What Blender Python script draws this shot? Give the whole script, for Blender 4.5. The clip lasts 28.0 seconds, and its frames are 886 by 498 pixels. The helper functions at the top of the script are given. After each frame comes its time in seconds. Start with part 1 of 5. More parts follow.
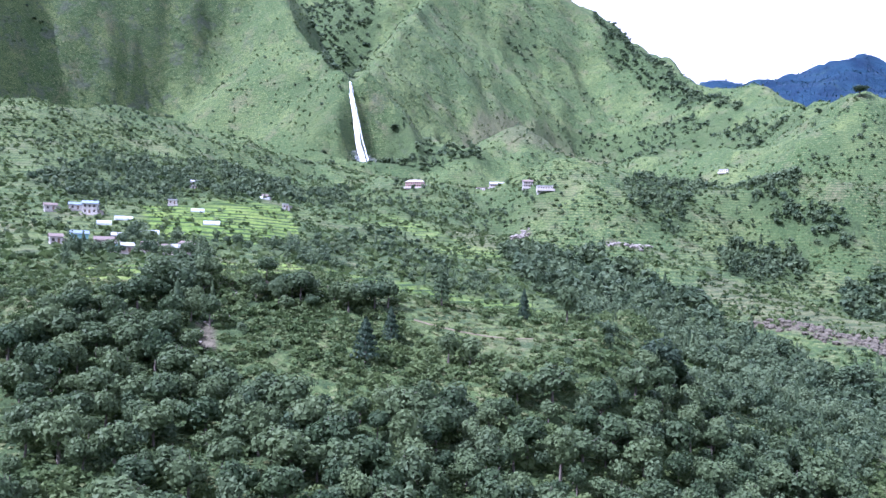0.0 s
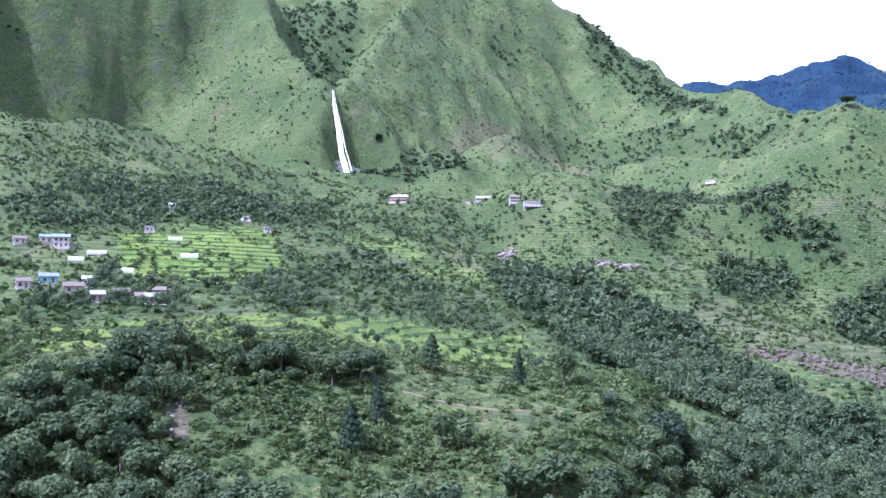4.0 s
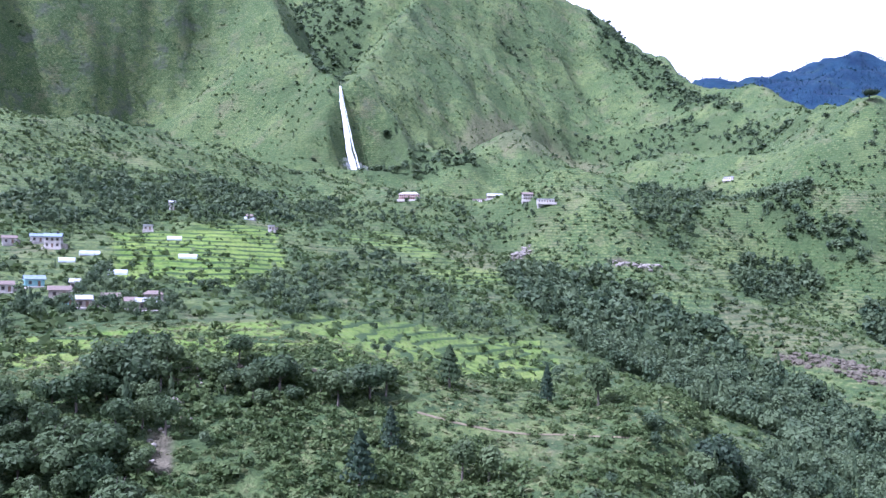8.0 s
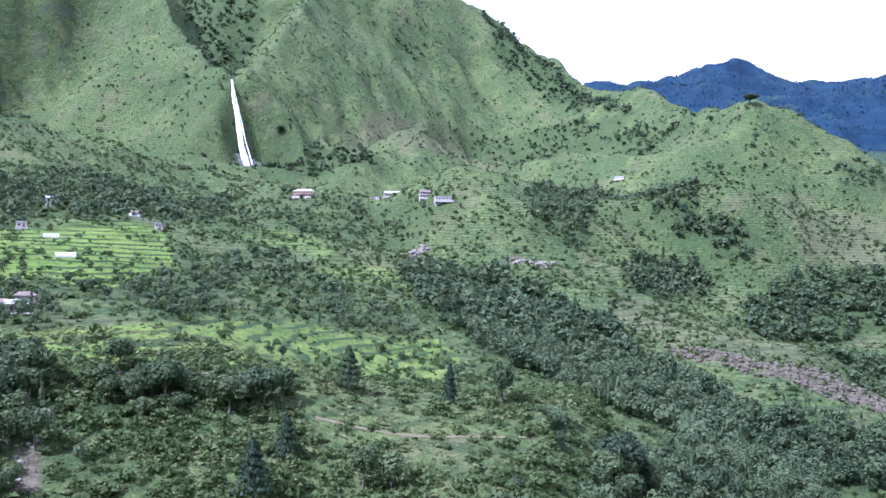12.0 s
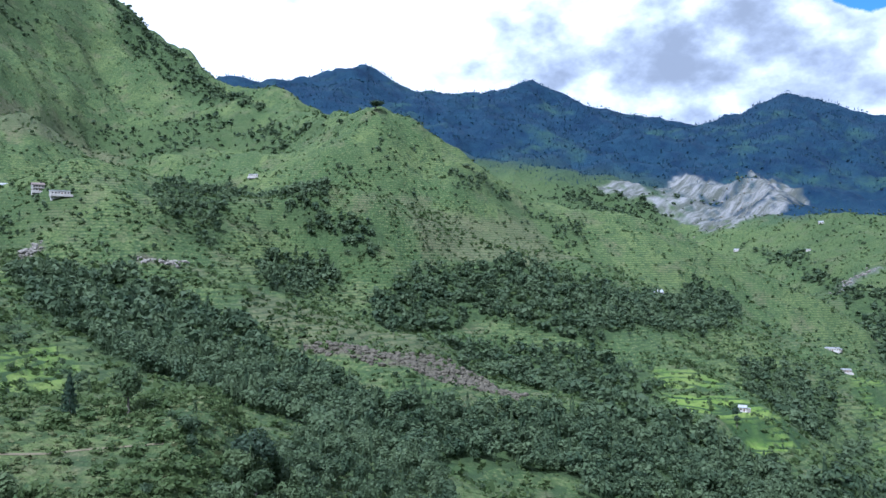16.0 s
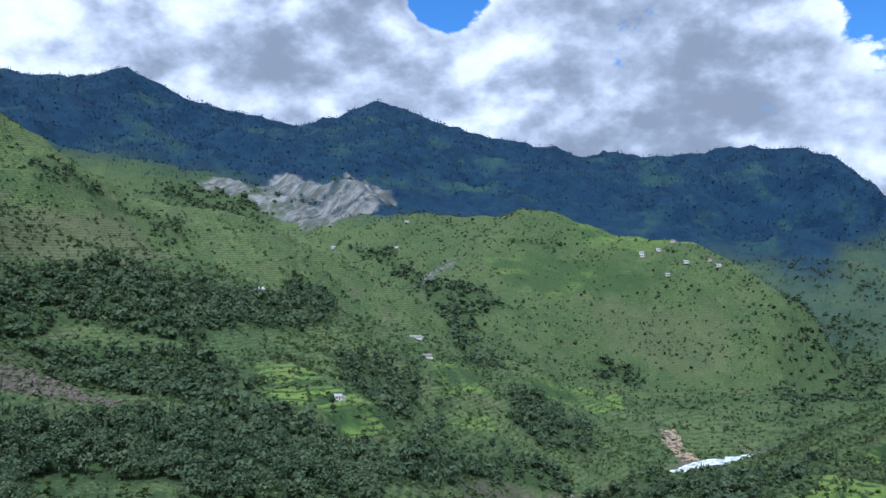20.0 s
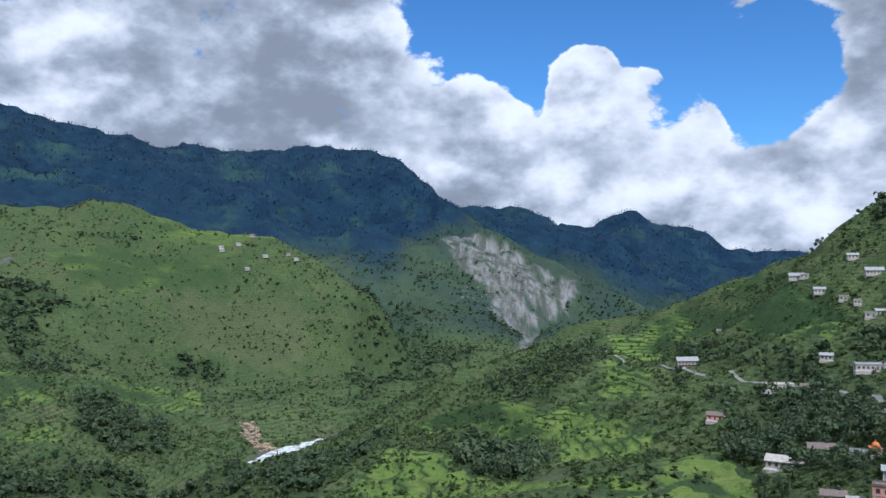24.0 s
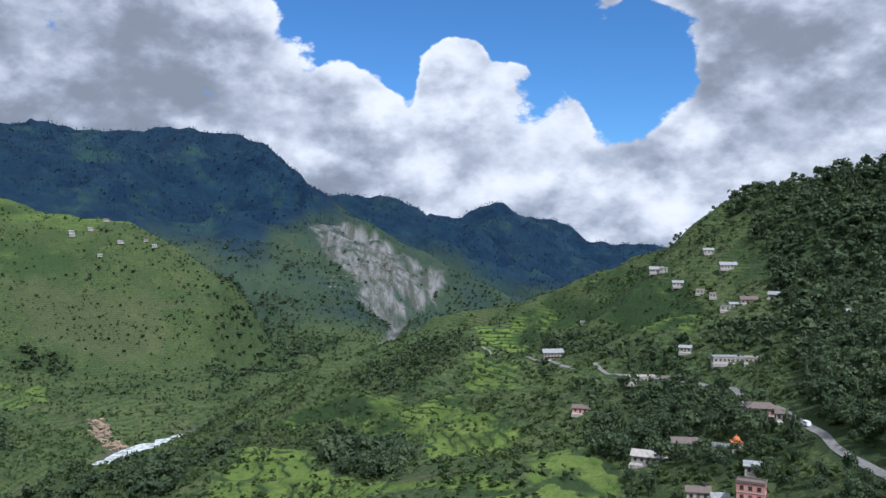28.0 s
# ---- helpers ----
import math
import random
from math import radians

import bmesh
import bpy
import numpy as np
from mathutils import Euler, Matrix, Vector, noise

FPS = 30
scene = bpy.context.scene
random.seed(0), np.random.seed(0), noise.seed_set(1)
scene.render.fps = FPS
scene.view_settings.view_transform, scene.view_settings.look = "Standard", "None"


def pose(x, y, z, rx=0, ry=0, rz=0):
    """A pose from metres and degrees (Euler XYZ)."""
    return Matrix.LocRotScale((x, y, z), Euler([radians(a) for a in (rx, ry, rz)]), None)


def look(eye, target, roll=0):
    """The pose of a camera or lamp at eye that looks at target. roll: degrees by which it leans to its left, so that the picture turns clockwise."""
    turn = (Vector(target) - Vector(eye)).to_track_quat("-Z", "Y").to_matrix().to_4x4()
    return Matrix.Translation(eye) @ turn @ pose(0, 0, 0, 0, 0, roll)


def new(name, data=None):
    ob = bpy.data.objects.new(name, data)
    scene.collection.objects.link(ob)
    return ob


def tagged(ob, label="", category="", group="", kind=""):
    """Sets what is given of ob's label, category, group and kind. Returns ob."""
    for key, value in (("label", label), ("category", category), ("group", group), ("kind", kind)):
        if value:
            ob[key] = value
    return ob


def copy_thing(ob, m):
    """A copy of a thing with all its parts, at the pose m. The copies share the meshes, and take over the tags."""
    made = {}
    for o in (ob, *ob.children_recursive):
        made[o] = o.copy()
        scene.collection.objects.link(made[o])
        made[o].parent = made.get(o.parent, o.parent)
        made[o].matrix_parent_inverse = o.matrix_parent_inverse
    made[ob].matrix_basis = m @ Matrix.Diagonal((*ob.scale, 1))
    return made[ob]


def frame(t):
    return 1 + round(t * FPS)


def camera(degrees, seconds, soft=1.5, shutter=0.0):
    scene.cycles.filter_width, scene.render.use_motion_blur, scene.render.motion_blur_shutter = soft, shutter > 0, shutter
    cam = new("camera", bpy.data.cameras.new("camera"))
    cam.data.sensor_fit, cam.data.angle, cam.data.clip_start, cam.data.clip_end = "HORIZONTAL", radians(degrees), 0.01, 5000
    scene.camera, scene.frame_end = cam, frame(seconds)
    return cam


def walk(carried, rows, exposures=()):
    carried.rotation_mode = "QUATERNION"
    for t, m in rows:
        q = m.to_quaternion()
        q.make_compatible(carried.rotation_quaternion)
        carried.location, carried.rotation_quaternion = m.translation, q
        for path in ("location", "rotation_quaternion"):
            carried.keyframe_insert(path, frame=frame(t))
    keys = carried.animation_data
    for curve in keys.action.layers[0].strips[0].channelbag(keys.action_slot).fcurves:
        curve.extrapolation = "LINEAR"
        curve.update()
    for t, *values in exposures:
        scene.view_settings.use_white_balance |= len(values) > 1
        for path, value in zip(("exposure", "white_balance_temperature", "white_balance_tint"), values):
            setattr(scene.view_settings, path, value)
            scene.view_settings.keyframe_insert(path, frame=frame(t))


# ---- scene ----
cam = camera(55.2, 28.0)
PATH = [
    (0, (6.72, -33.813, 299.067), (6.661, -31.815, 299.128), 1.3),
    (0.5, (6.291, -31.381, 301.337), (6.241, -29.383, 301.399), 1.3),
    (1, (5.866, -28.292, 303.561), (5.825, -26.293, 303.623), 1.2),
    (1.5, (5.52, -25.016, 306.145), (5.487, -23.018, 306.205), 1.2),
    (2, (5.182, -21.934, 308.608), (5.155, -19.935, 308.666), 1.1),
    (2.5, (4.708, -20.857, 311.237), (4.684, -18.859, 311.297), 1.1),
    (3, (4.507, -20.891, 313.885), (4.485, -18.892, 313.941), 1.0),
    (3.5, (4.535, -20.613, 316.141), (4.514, -18.614, 316.2), 0.9),
    (5.5, (3.084, -9.664, 317.922), (3.059, -7.664, 317.977), 1.1),
    (6, (2.735, -6.157, 318.134), (2.707, -4.158, 318.188), 1.1),
    (6.5, (2.308, -2.992, 318.283), (2.277, -0.993, 318.337), 1.1),
    (7, (1.774, 0.44, 318.317), (1.742, 2.439, 318.372), 1.1),
    (7.5, (1.409, 3.483, 318.653), (1.374, 5.482, 318.707), 1.0),
    (8, (1.168, 6.551, 318.803), (1.129, 8.55, 318.857), 0.9),
    (8.5, (0.86, 9.821, 318.865), (0.817, 11.82, 318.917), 0.9),
    (9, (0.606, 12.871, 319.01), (0.557, 14.87, 319.062), 0.9),
    (9.5, (0.302, 15.46, 318.961), (0.249, 17.459, 319.019), 0.8),
    (10, (0.054, 15.412, 318.465), (-0.006, 17.41, 318.518), 0.8),
    (10.5, (0.081, 15.415, 318.383), (0.019, 17.414, 318.436), 0.9),
    (11, (0.136, 15.265, 318.285), (0.141, 17.264, 318.338), 0.8),
    (11.5, (0.212, 15.164, 318.302), (0.317, 17.16, 318.357), 0.7),
    (12, (0.248, 14.836, 318.403), (0.454, 16.824, 318.457), 0.6),
    (12.5, (0.304, 14.279, 318.55), (0.616, 16.254, 318.605), 0.5),
    (14.5, (0.089, 10.87, 319.195), (0.817, 12.732, 319.248), 0.1),
    (15, (-0.292, 9.609, 319.34), (0.532, 11.43, 319.391), -0.0),
    (15.5, (-0.365, 9.657, 319.499), (0.553, 11.433, 319.548), -0.1),
    (16, (-0.54, 9.275, 319.548), (0.467, 11.002, 319.597), -0.2),
    (16.5, (-0.796, 8.726, 319.502), (0.291, 10.404, 319.55), -0.3),
    (17, (-1.422, 7.804, 320.111), (-0.247, 9.422, 320.156), -0.4),
    (17.5, (-1.772, 7.663, 320.385), (-0.521, 9.223, 320.429), -0.4),
    (18, (-2.232, 6.839, 320.498), (-0.892, 8.322, 320.539), -0.5),
    (18.5, (-2.233, 6.867, 320.05), (-0.805, 8.266, 320.091), -0.6),
    (19, (-3.686, 5.396, 320.365), (-2.165, 6.694, 320.403), -0.7),
    (19.5, (-3.93, 4.761, 320.419), (-2.336, 5.968, 320.455), -0.8),
    (20, (-4.427, 4.652, 320.242), (-2.756, 5.75, 320.275), -0.9),
    (20.5, (-4.498, 4.115, 320.17), (-2.766, 5.114, 320.201), -1.0),
    (22.5, (-6.275, 2.054, 320.512), (-4.365, 2.646, 320.525), -1.2),
    (23, (-6.35, 1.267, 320.268), (-4.403, 1.724, 320.278), -1.3),
    (23.5, (-6.193, 1.442, 319.843), (-4.222, 1.779, 319.851), -1.2),
    (24, (-5.254, 1.535, 319.755), (-3.263, 1.729, 319.758), -1.1),
    (24.5, (-5.489, 1.011, 319.685), (-3.49, 1.078, 319.684), -1.1),
    (25, (-5.354, 0.842, 319.904), (-3.355, 0.776, 319.898), -1.1),
    (25.5, (-5.919, 1.186, 320.266), (-3.927, 1.01, 320.254), -1.0),
    (26, (-5.512, 0.619, 320.107), (-3.52, 0.448, 320.095), -1.0),
    (26.5, (0.659, 0.445, 320.001), (2.654, 0.312, 319.977), -0.6),
    (27, (4.486, 0.55, 320.054), (6.482, 0.426, 320.028), -0.4),
    (27.5, (7.638, 1.206, 320.303), (9.634, 1.087, 320.276), -0.3),
    (28, (11.269, 1.79, 320.518), (13.266, 1.676, 320.492), -0.2),
]
walk(cam, [(t, look(eye, aim, roll)) for t, eye, aim, roll in PATH],
     [(0, 1.6, 5000, 34), (4, 1.46, 5000, 34), (11, 1.43, 5000, 34), (14.5, 0.95, 5050, 18), (17, 0.66, 5000, 13), (22, 0.15, 5300, 12), (28, 0.05, 5600, 13)])

# ---------------------------------------------------------------- sky and sun
SUN_AZIMUTH, SUN_HEIGHT = 240.0, 51.0


def node(tree, kind, **values):
    n = tree.nodes.new(kind)
    for key, value in values.items():
        if key in n.inputs:
            n.inputs[key].default_value = value
    return n


def make_world():
    world = bpy.data.worlds.new("sky")
    scene.world = world
    world.use_nodes = True
    tree = world.node_tree
    tree.nodes.clear()
    out = tree.nodes.new("ShaderNodeOutputWorld")
    back = tree.nodes.new("ShaderNodeBackground")
    sky = tree.nodes.new("ShaderNodeTexSky")
    sky.sky_type, sky.sun_disc = "NISHITA", False
    sky.sun_elevation, sky.sun_rotation = radians(SUN_HEIGHT), radians(SUN_AZIMUTH)
    sky.altitude, sky.air_density, sky.dust_density, sky.ozone_density = 1500, 1.0, 0.2, 2.0
    back.inputs[1].default_value = 0.11
    link = tree.links.new

    def calc(how, a, b=0.0, c=0.0):
        n = tree.nodes.new("ShaderNodeMath")
        n.operation = how
        for socket, v in zip(n.inputs, (a, b, c)):
            if hasattr(v, "is_linked"):
                link(v, socket)
            else:
                socket.default_value = v
        return n.outputs[0]

    def smooth(v, lo, hi):
        n = tree.nodes.new("ShaderNodeMapRange")
        n.interpolation_type = "SMOOTHSTEP"
        n.inputs["From Min"].default_value, n.inputs["From Max"].default_value = lo, hi
        link(v, n.inputs["Value"])
        return n.outputs["Result"]

    def moved(v, by):
        n = tree.nodes.new("ShaderNodeVectorMath")
        n.operation = "ADD"
        link(v, n.inputs[0])
        n.inputs[1].default_value = by
        return n.outputs[0]

    way = tree.nodes.new("ShaderNodeTexCoord").outputs["Generated"]
    tall = tree.nodes.new("ShaderNodeVectorMath")
    tall.operation = "MULTIPLY"
    tall.inputs[1].default_value = (1, 1, 1.5)
    link(way, tall.inputs[0])

    def billows(v):
        n = tree.nodes.new("ShaderNodeTexNoise")
        n.inputs["Scale"].default_value, n.inputs["Detail"].default_value, n.inputs["Roughness"].default_value = 4.2, 9, 0.55
        link(v, n.inputs["Vector"])
        p = tree.nodes.new("ShaderNodeTexVoronoi")
        p.feature = "SMOOTH_F1"
        p.inputs["Scale"].default_value, p.inputs["Detail"].default_value = 12.0, 5.0
        p.inputs["Roughness"].default_value, p.inputs["Smoothness"].default_value = 0.55, 0.35
        link(v, p.inputs["Vector"])
        return calc("ADD", calc("MULTIPLY", n.outputs["Fac"], 1.0), calc("MULTIPLY", p.outputs["Distance"], -0.34))

    def toward(azimuth, height, lo, hi):
        """1 close to that direction of the sky, 0 away from it."""
        a, e = radians(azimuth), radians(height)
        n = tree.nodes.new("ShaderNodeVectorMath")
        n.operation = "DOT_PRODUCT"
        link(way, n.inputs[0])
        n.inputs[1].default_value = (math.sin(a) * math.cos(e), math.cos(a) * math.cos(e), math.sin(e))
        return smooth(n.outputs["Value"], math.cos(radians(lo)), math.cos(radians(hi)))

    here, above = billows(tall.outputs[0]), billows(moved(tall.outputs[0], (0.006, -0.008, 0.05)))

    def spots(rows):
        """The greatest of several patches: azimuth, height, outer and inner reach in degrees, amount."""
        best = 0.0
        for azimuth, height, lo, hi, amount in rows:
            best = calc("MAXIMUM", best, calc("MULTIPLY", toward(azimuth, height, lo, hi), amount))
        return best

    # the blue openings between the clouds, and the towers of cumulus that stand before them
    gap = spots([(88.5, 15.4, 8.5, 1, 0.64), (93, 17.5, 8.5, 1, 0.64), (98.5, 16.5, 7.5, 1, 0.64), (105.0, 11.2, 6.2, 0.8, 0.62), (101.5, 13.5, 5, 1, 0.58), (57.6, 18.5, 4.2, 0.5, 0.6)])
    tower = spots([(94.3, 10.6, 3.4, 1.4, 0.5), (97.4, 9.4, 3.2, 1.5, 0.46), (100.6, 8.0, 3.2, 1.4, 0.46), (87, 8.6, 3.8, 1.5, 0.4), (103.5, 15.6, 2.2, 0.6, 0.28)])
    gap = calc("MAXIMUM", calc("SUBTRACT", gap, tower), 0.0)
    low = tree.nodes.new("ShaderNodeSeparateXYZ")
    link(way, low.inputs[0])
    haze = calc("MULTIPLY", smooth(low.outputs[2], 0.13, 0.02), 0.12)
    bank = calc("MULTIPLY", toward(20, 18, 38, 14), 0.3)
    body = calc("ADD", calc("SUBTRACT", here, gap), calc("ADD", 0.25, calc("MAXIMUM", haze, bank)))
    cloud = smooth(body, 0.10, 0.19)
    # heads are bright on top, broad undersides grey
    relief = calc("MULTIPLY", calc("SUBTRACT", here, above), 2.6)
    bright = spots([(8, 22, 36, 14, 0.9), (61, 12.6, 4, 1, 0.35), (82, 12, 6, 2, 0.35), (96, 9.5, 9, 3, 0.3), (106, 6, 7, 2, 0.15), (33, 19, 8, 3, 0.3)])
    grey = spots([(71, 12, 13, 3, 0.6), (50, 13, 9, 3, 0.25), (116, 12, 9, 3, 0.26), (97, 5.5, 6, 1, 0.2), (36, 13.5, 5, 1.5, 0.6), (47, 12, 7, 2, 0.4)])
    wide = tree.nodes.new("ShaderNodeTexNoise")
    wide.inputs["Scale"].default_value, wide.inputs["Detail"].default_value = 6.0, 6.0
    link(tall.outputs[0], wide.inputs["Vector"])
    light = calc("ADD", calc("MULTIPLY", calc("SUBTRACT", wide.outputs["Fac"], 0.5), 1.0), relief)
    light = calc("ADD", light, calc("SUBTRACT", bright, grey))
    rim = calc("MULTIPLY", smooth(body, 0.34, 0.14), 0.3)
    light = calc("ADD", 0.3, calc("MULTIPLY", smooth(calc("ADD", calc("ADD", light, rim), 0.42), -0.45, 1.3), 0.62))
    tone = tree.nodes.new("ShaderNodeMix")
    tone.data_type = "RGBA"
    link(smooth(light, 0.3, 0.9), tone.inputs[0])
    tone.inputs[6].default_value, tone.inputs[7].default_value = (0.9, 0.97, 1.08, 1), (1, 1, 1, 1)
    veil = tree.nodes.new("ShaderNodeBackground")
    link(tone.outputs[2], veil.inputs[0])
    link(light, veil.inputs[1])
    deep = tree.nodes.new("ShaderNodeMix")
    deep.data_type, deep.blend_type = "RGBA", "MULTIPLY"
    deep.inputs[0].default_value = 1.0
    deep.inputs[7].default_value = (0.5, 0.8, 1.03, 1)
    link(sky.outputs[0], deep.inputs[6])
    link(deep.outputs[2], back.inputs[0])
    both = tree.nodes.new("ShaderNodeMixShader")
    link(cloud, both.inputs[0])
    link(back.outputs[0], both.inputs[1])
    link(veil.outputs[0], both.inputs[2])
    link(both.outputs[0], out.inputs[0])


make_world()
sun = bpy.data.lights.new("sun", "SUN")
sun.energy, sun.angle, sun.color = 4.5, radians(0.6), (1.0, 0.965, 0.91)
sun_lamp = new("sun", sun)
_a, _e = radians(SUN_AZIMUTH), radians(SUN_HEIGHT)
sun_lamp.matrix_world = look((3000 * math.sin(_a) * math.cos(_e), 3000 * math.cos(_a) * math.cos(_e), 3000 * math.sin(_e)), (0, 0, 0))
# ---------------------------------------------------------------- materials


class Nodes:
    """A short hand for node materials."""

    def __init__(self, name):
        self.m = bpy.data.materials.new(name)
        self.m.use_nodes = True
        self.tree = self.m.node_tree
        self.b = self.tree.nodes["Principled BSDF"]
        self.b.inputs["Specular IOR Level"].default_value = 0.15
        self.where = self.add("ShaderNodeNewGeometry").outputs["Position"]

    def add(self, kind):
        return self.tree.nodes.new(kind)

    def link(self, a, b):
        self.tree.links.new(a, b)

    def noise(self, size, detail=4, rough=0.55, stretch=None):
        """Noise of that size in metres, 0 to 1."""
        n = self.add("ShaderNodeTexNoise")
        n.inputs["Scale"].default_value = 1.0 / size
        n.inputs["Detail"].default_value = detail
        n.inputs["Roughness"].default_value = rough
        where = self.where
        if stretch:
            v = self.add("ShaderNodeVectorMath")
            v.operation = "MULTIPLY"
            v.inputs[1].default_value = stretch
            self.link(where, v.inputs[0])
            where = v.outputs[0]
        self.link(where, n.inputs["Vector"])
        return n.outputs["Fac"]

    def attribute(self, name):
        a = self.add("ShaderNodeAttribute")
        a.attribute_name = name
        return a.outputs["Fac"]

    def ramp(self, value, lo, hi):
        n = self.add("ShaderNodeMapRange")
        n.inputs["From Min"].default_value, n.inputs["From Max"].default_value = lo, hi
        self.link(value, n.inputs["Value"])
        return n.outputs["Result"]

    def math(self, how, a, b):
        n = self.add("ShaderNodeMath")
        n.operation = how
        for socket, v in zip(n.inputs, (a, b)):
            if hasattr(v, "is_linked"):
                self.link(v, socket)
            else:
                socket.default_value = v
        return n.outputs[0]

    def mix(self, fac, a, b):
        n = self.add("ShaderNodeMix")
        n.data_type = "RGBA"
        for socket, v in ((n.inputs[0], fac), (n.inputs[6], a), (n.inputs[7], b)):
            if hasattr(v, "is_linked"):
                self.link(v, socket)
            elif isinstance(v, tuple):
                socket.default_value = (*v, 1)
            else:
                socket.default_value = v
        return n.outputs[2]

    def finish(self, colour, rough=0.9, bump=None, depth=0.3, reach=1.0):
        if isinstance(colour, tuple):
            self.b.inputs["Base Color"].default_value = (*colour, 1)
        else:
            self.link(colour, self.b.inputs["Base Color"])
        self.b.inputs["Roughness"].default_value = rough
        if bump is not None:
            n = self.add("ShaderNodeBump")
            n.inputs["Strength"].default_value, n.inputs["Distance"].default_value = depth, reach
            self.link(bump, n.inputs["Height"])
            self.link(n.outputs[0], self.b.inputs["Normal"])
        return self.m


def ground_material():
    n = Nodes("hillside")
    broad, patch, clump, fine = n.noise(70, 5), n.noise(9, 6, 0.65), n.noise(2.6, 5, 0.7), n.noise(0.6, 3, 0.7)
    grass = n.mix(n.ramp(broad, 0.3, 0.7), (0.062, 0.098, 0.032), (0.106, 0.138, 0.046))
    grass = n.mix(n.math("MULTIPLY", n.ramp(n.noise(120, 7, 0.7), 0.46, 0.56), 0.8), grass, (0.04, 0.076, 0.025))
    grass = n.mix(n.ramp(patch, 0.52, 0.62), grass, (0.034, 0.062, 0.024))
    grass = n.mix(n.ramp(clump, 0.52, 0.64), grass, (0.14, 0.158, 0.066))
    grass = n.mix(n.ramp(clump, 0.45, 0.37), grass, (0.03, 0.056, 0.02))
    grass = n.mix(n.ramp(fine, 0.5, 0.8), grass, (0.1, 0.124, 0.05))
    parched = n.math("MULTIPLY", n.ramp(n.noise(38, 6), 0.54, 0.68), n.ramp(clump, 0.35, 0.6))
    parched = n.math("MAXIMUM", parched, n.math("MULTIPLY", n.attribute("dry"), n.ramp(clump, 0.3, 0.55)))
    grass = n.mix(parched, grass, (0.12, 0.116, 0.064))
    crop = n.mix(n.ramp(n.noise(24, 3), 0.35, 0.65), (0.105, 0.18, 0.03), (0.155, 0.215, 0.045))
    crop = n.mix(n.ramp(clump, 0.48, 0.7), crop, (0.17, 0.205, 0.06))
    crop = n.mix(n.ramp(patch, 0.55, 0.7), crop, (0.05, 0.088, 0.024))
    # unmown risers between the fields, along the contours
    up = n.add("ShaderNodeSeparateXYZ")
    n.link(n.add("ShaderNodeNewGeometry").outputs["Normal"], up.inputs[0])
    crop = n.mix(n.ramp(up.outputs[2], 0.97, 0.86), crop, (0.032, 0.06, 0.02))
    level = n.add("ShaderNodeSeparateXYZ")
    n.link(n.where, level.inputs[0])
    step = n.math("FRACT", n.math("ADD", n.math("DIVIDE", level.outputs[2], 2.7), n.math("MULTIPLY", n.noise(60, 3), 2.4)), 0.0)
    riser = n.math("MULTIPLY", n.ramp(step, 0.42, 0.24), n.ramp(n.noise(30, 4), 0.34, 0.46))
    crop = n.mix(riser, crop, (0.034, 0.064, 0.022))
    grass = n.mix(n.math("MULTIPLY", riser, 0.65), grass, (0.034, 0.06, 0.024))
    floor = n.mix(n.ramp(patch, 0.4, 0.6), (0.03, 0.05, 0.02), (0.05, 0.078, 0.028))
    # distance haze and cloud shade, put into the far ground's colour as navy
    far = n.attribute("far_haze")
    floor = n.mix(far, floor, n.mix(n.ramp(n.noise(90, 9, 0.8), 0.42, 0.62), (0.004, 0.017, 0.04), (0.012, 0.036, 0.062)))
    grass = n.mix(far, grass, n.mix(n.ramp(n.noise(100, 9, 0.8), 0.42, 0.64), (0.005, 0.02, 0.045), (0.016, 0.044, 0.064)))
    # paler green patches, spread at random over the far tint
    green_patch = n.math("MULTIPLY", n.math("MULTIPLY", far, 0.5), n.ramp(n.noise(260, 7, 0.7), 0.54, 0.66))
    # rock shows where the slope is too steep for grass
    steep = n.math("MULTIPLY", n.ramp(up.outputs[2], 0.54, 0.32), n.ramp(n.noise(34, 7, 0.75), 0.52, 0.62))
    rock = n.mix(n.ramp(n.noise(6, 6, 0.7, (1, 1, 3)), 0.35, 0.65), (0.046, 0.06, 0.036), (0.092, 0.108, 0.07))
    # earth near by, pale scree in the great slides
    soil = n.mix(n.ramp(n.noise(3, 6, 0.65), 0.4, 0.62), (0.125, 0.112, 0.078), (0.056, 0.053, 0.034))
    scree = n.mix(n.ramp(n.noise(26, 8, 0.75, (0.22, 1, 0.22)), 0.44, 0.6), (0.07, 0.076, 0.064), (0.2, 0.2, 0.198))
    reach = n.add("ShaderNodeVectorMath")
    reach.operation = "LENGTH"
    n.link(n.where, reach.inputs[0])
    soil = n.mix(n.ramp(reach.outputs["Value"], 800, 1300), soil, scree)
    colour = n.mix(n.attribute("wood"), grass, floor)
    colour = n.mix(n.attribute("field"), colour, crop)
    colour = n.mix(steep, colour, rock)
    colour = n.mix(green_patch, colour, (0.04, 0.085, 0.055))
    colour = n.mix(n.attribute("bare"), colour, soil)
    return n.finish(colour, 0.95, n.math("ADD", n.math("ADD", n.noise(6, 7, 0.7), n.math("MULTIPLY", clump, 0.5)), n.math("MULTIPLY", n.noise(26, 6, 0.6), 2.5)), 0.9, 3.0)


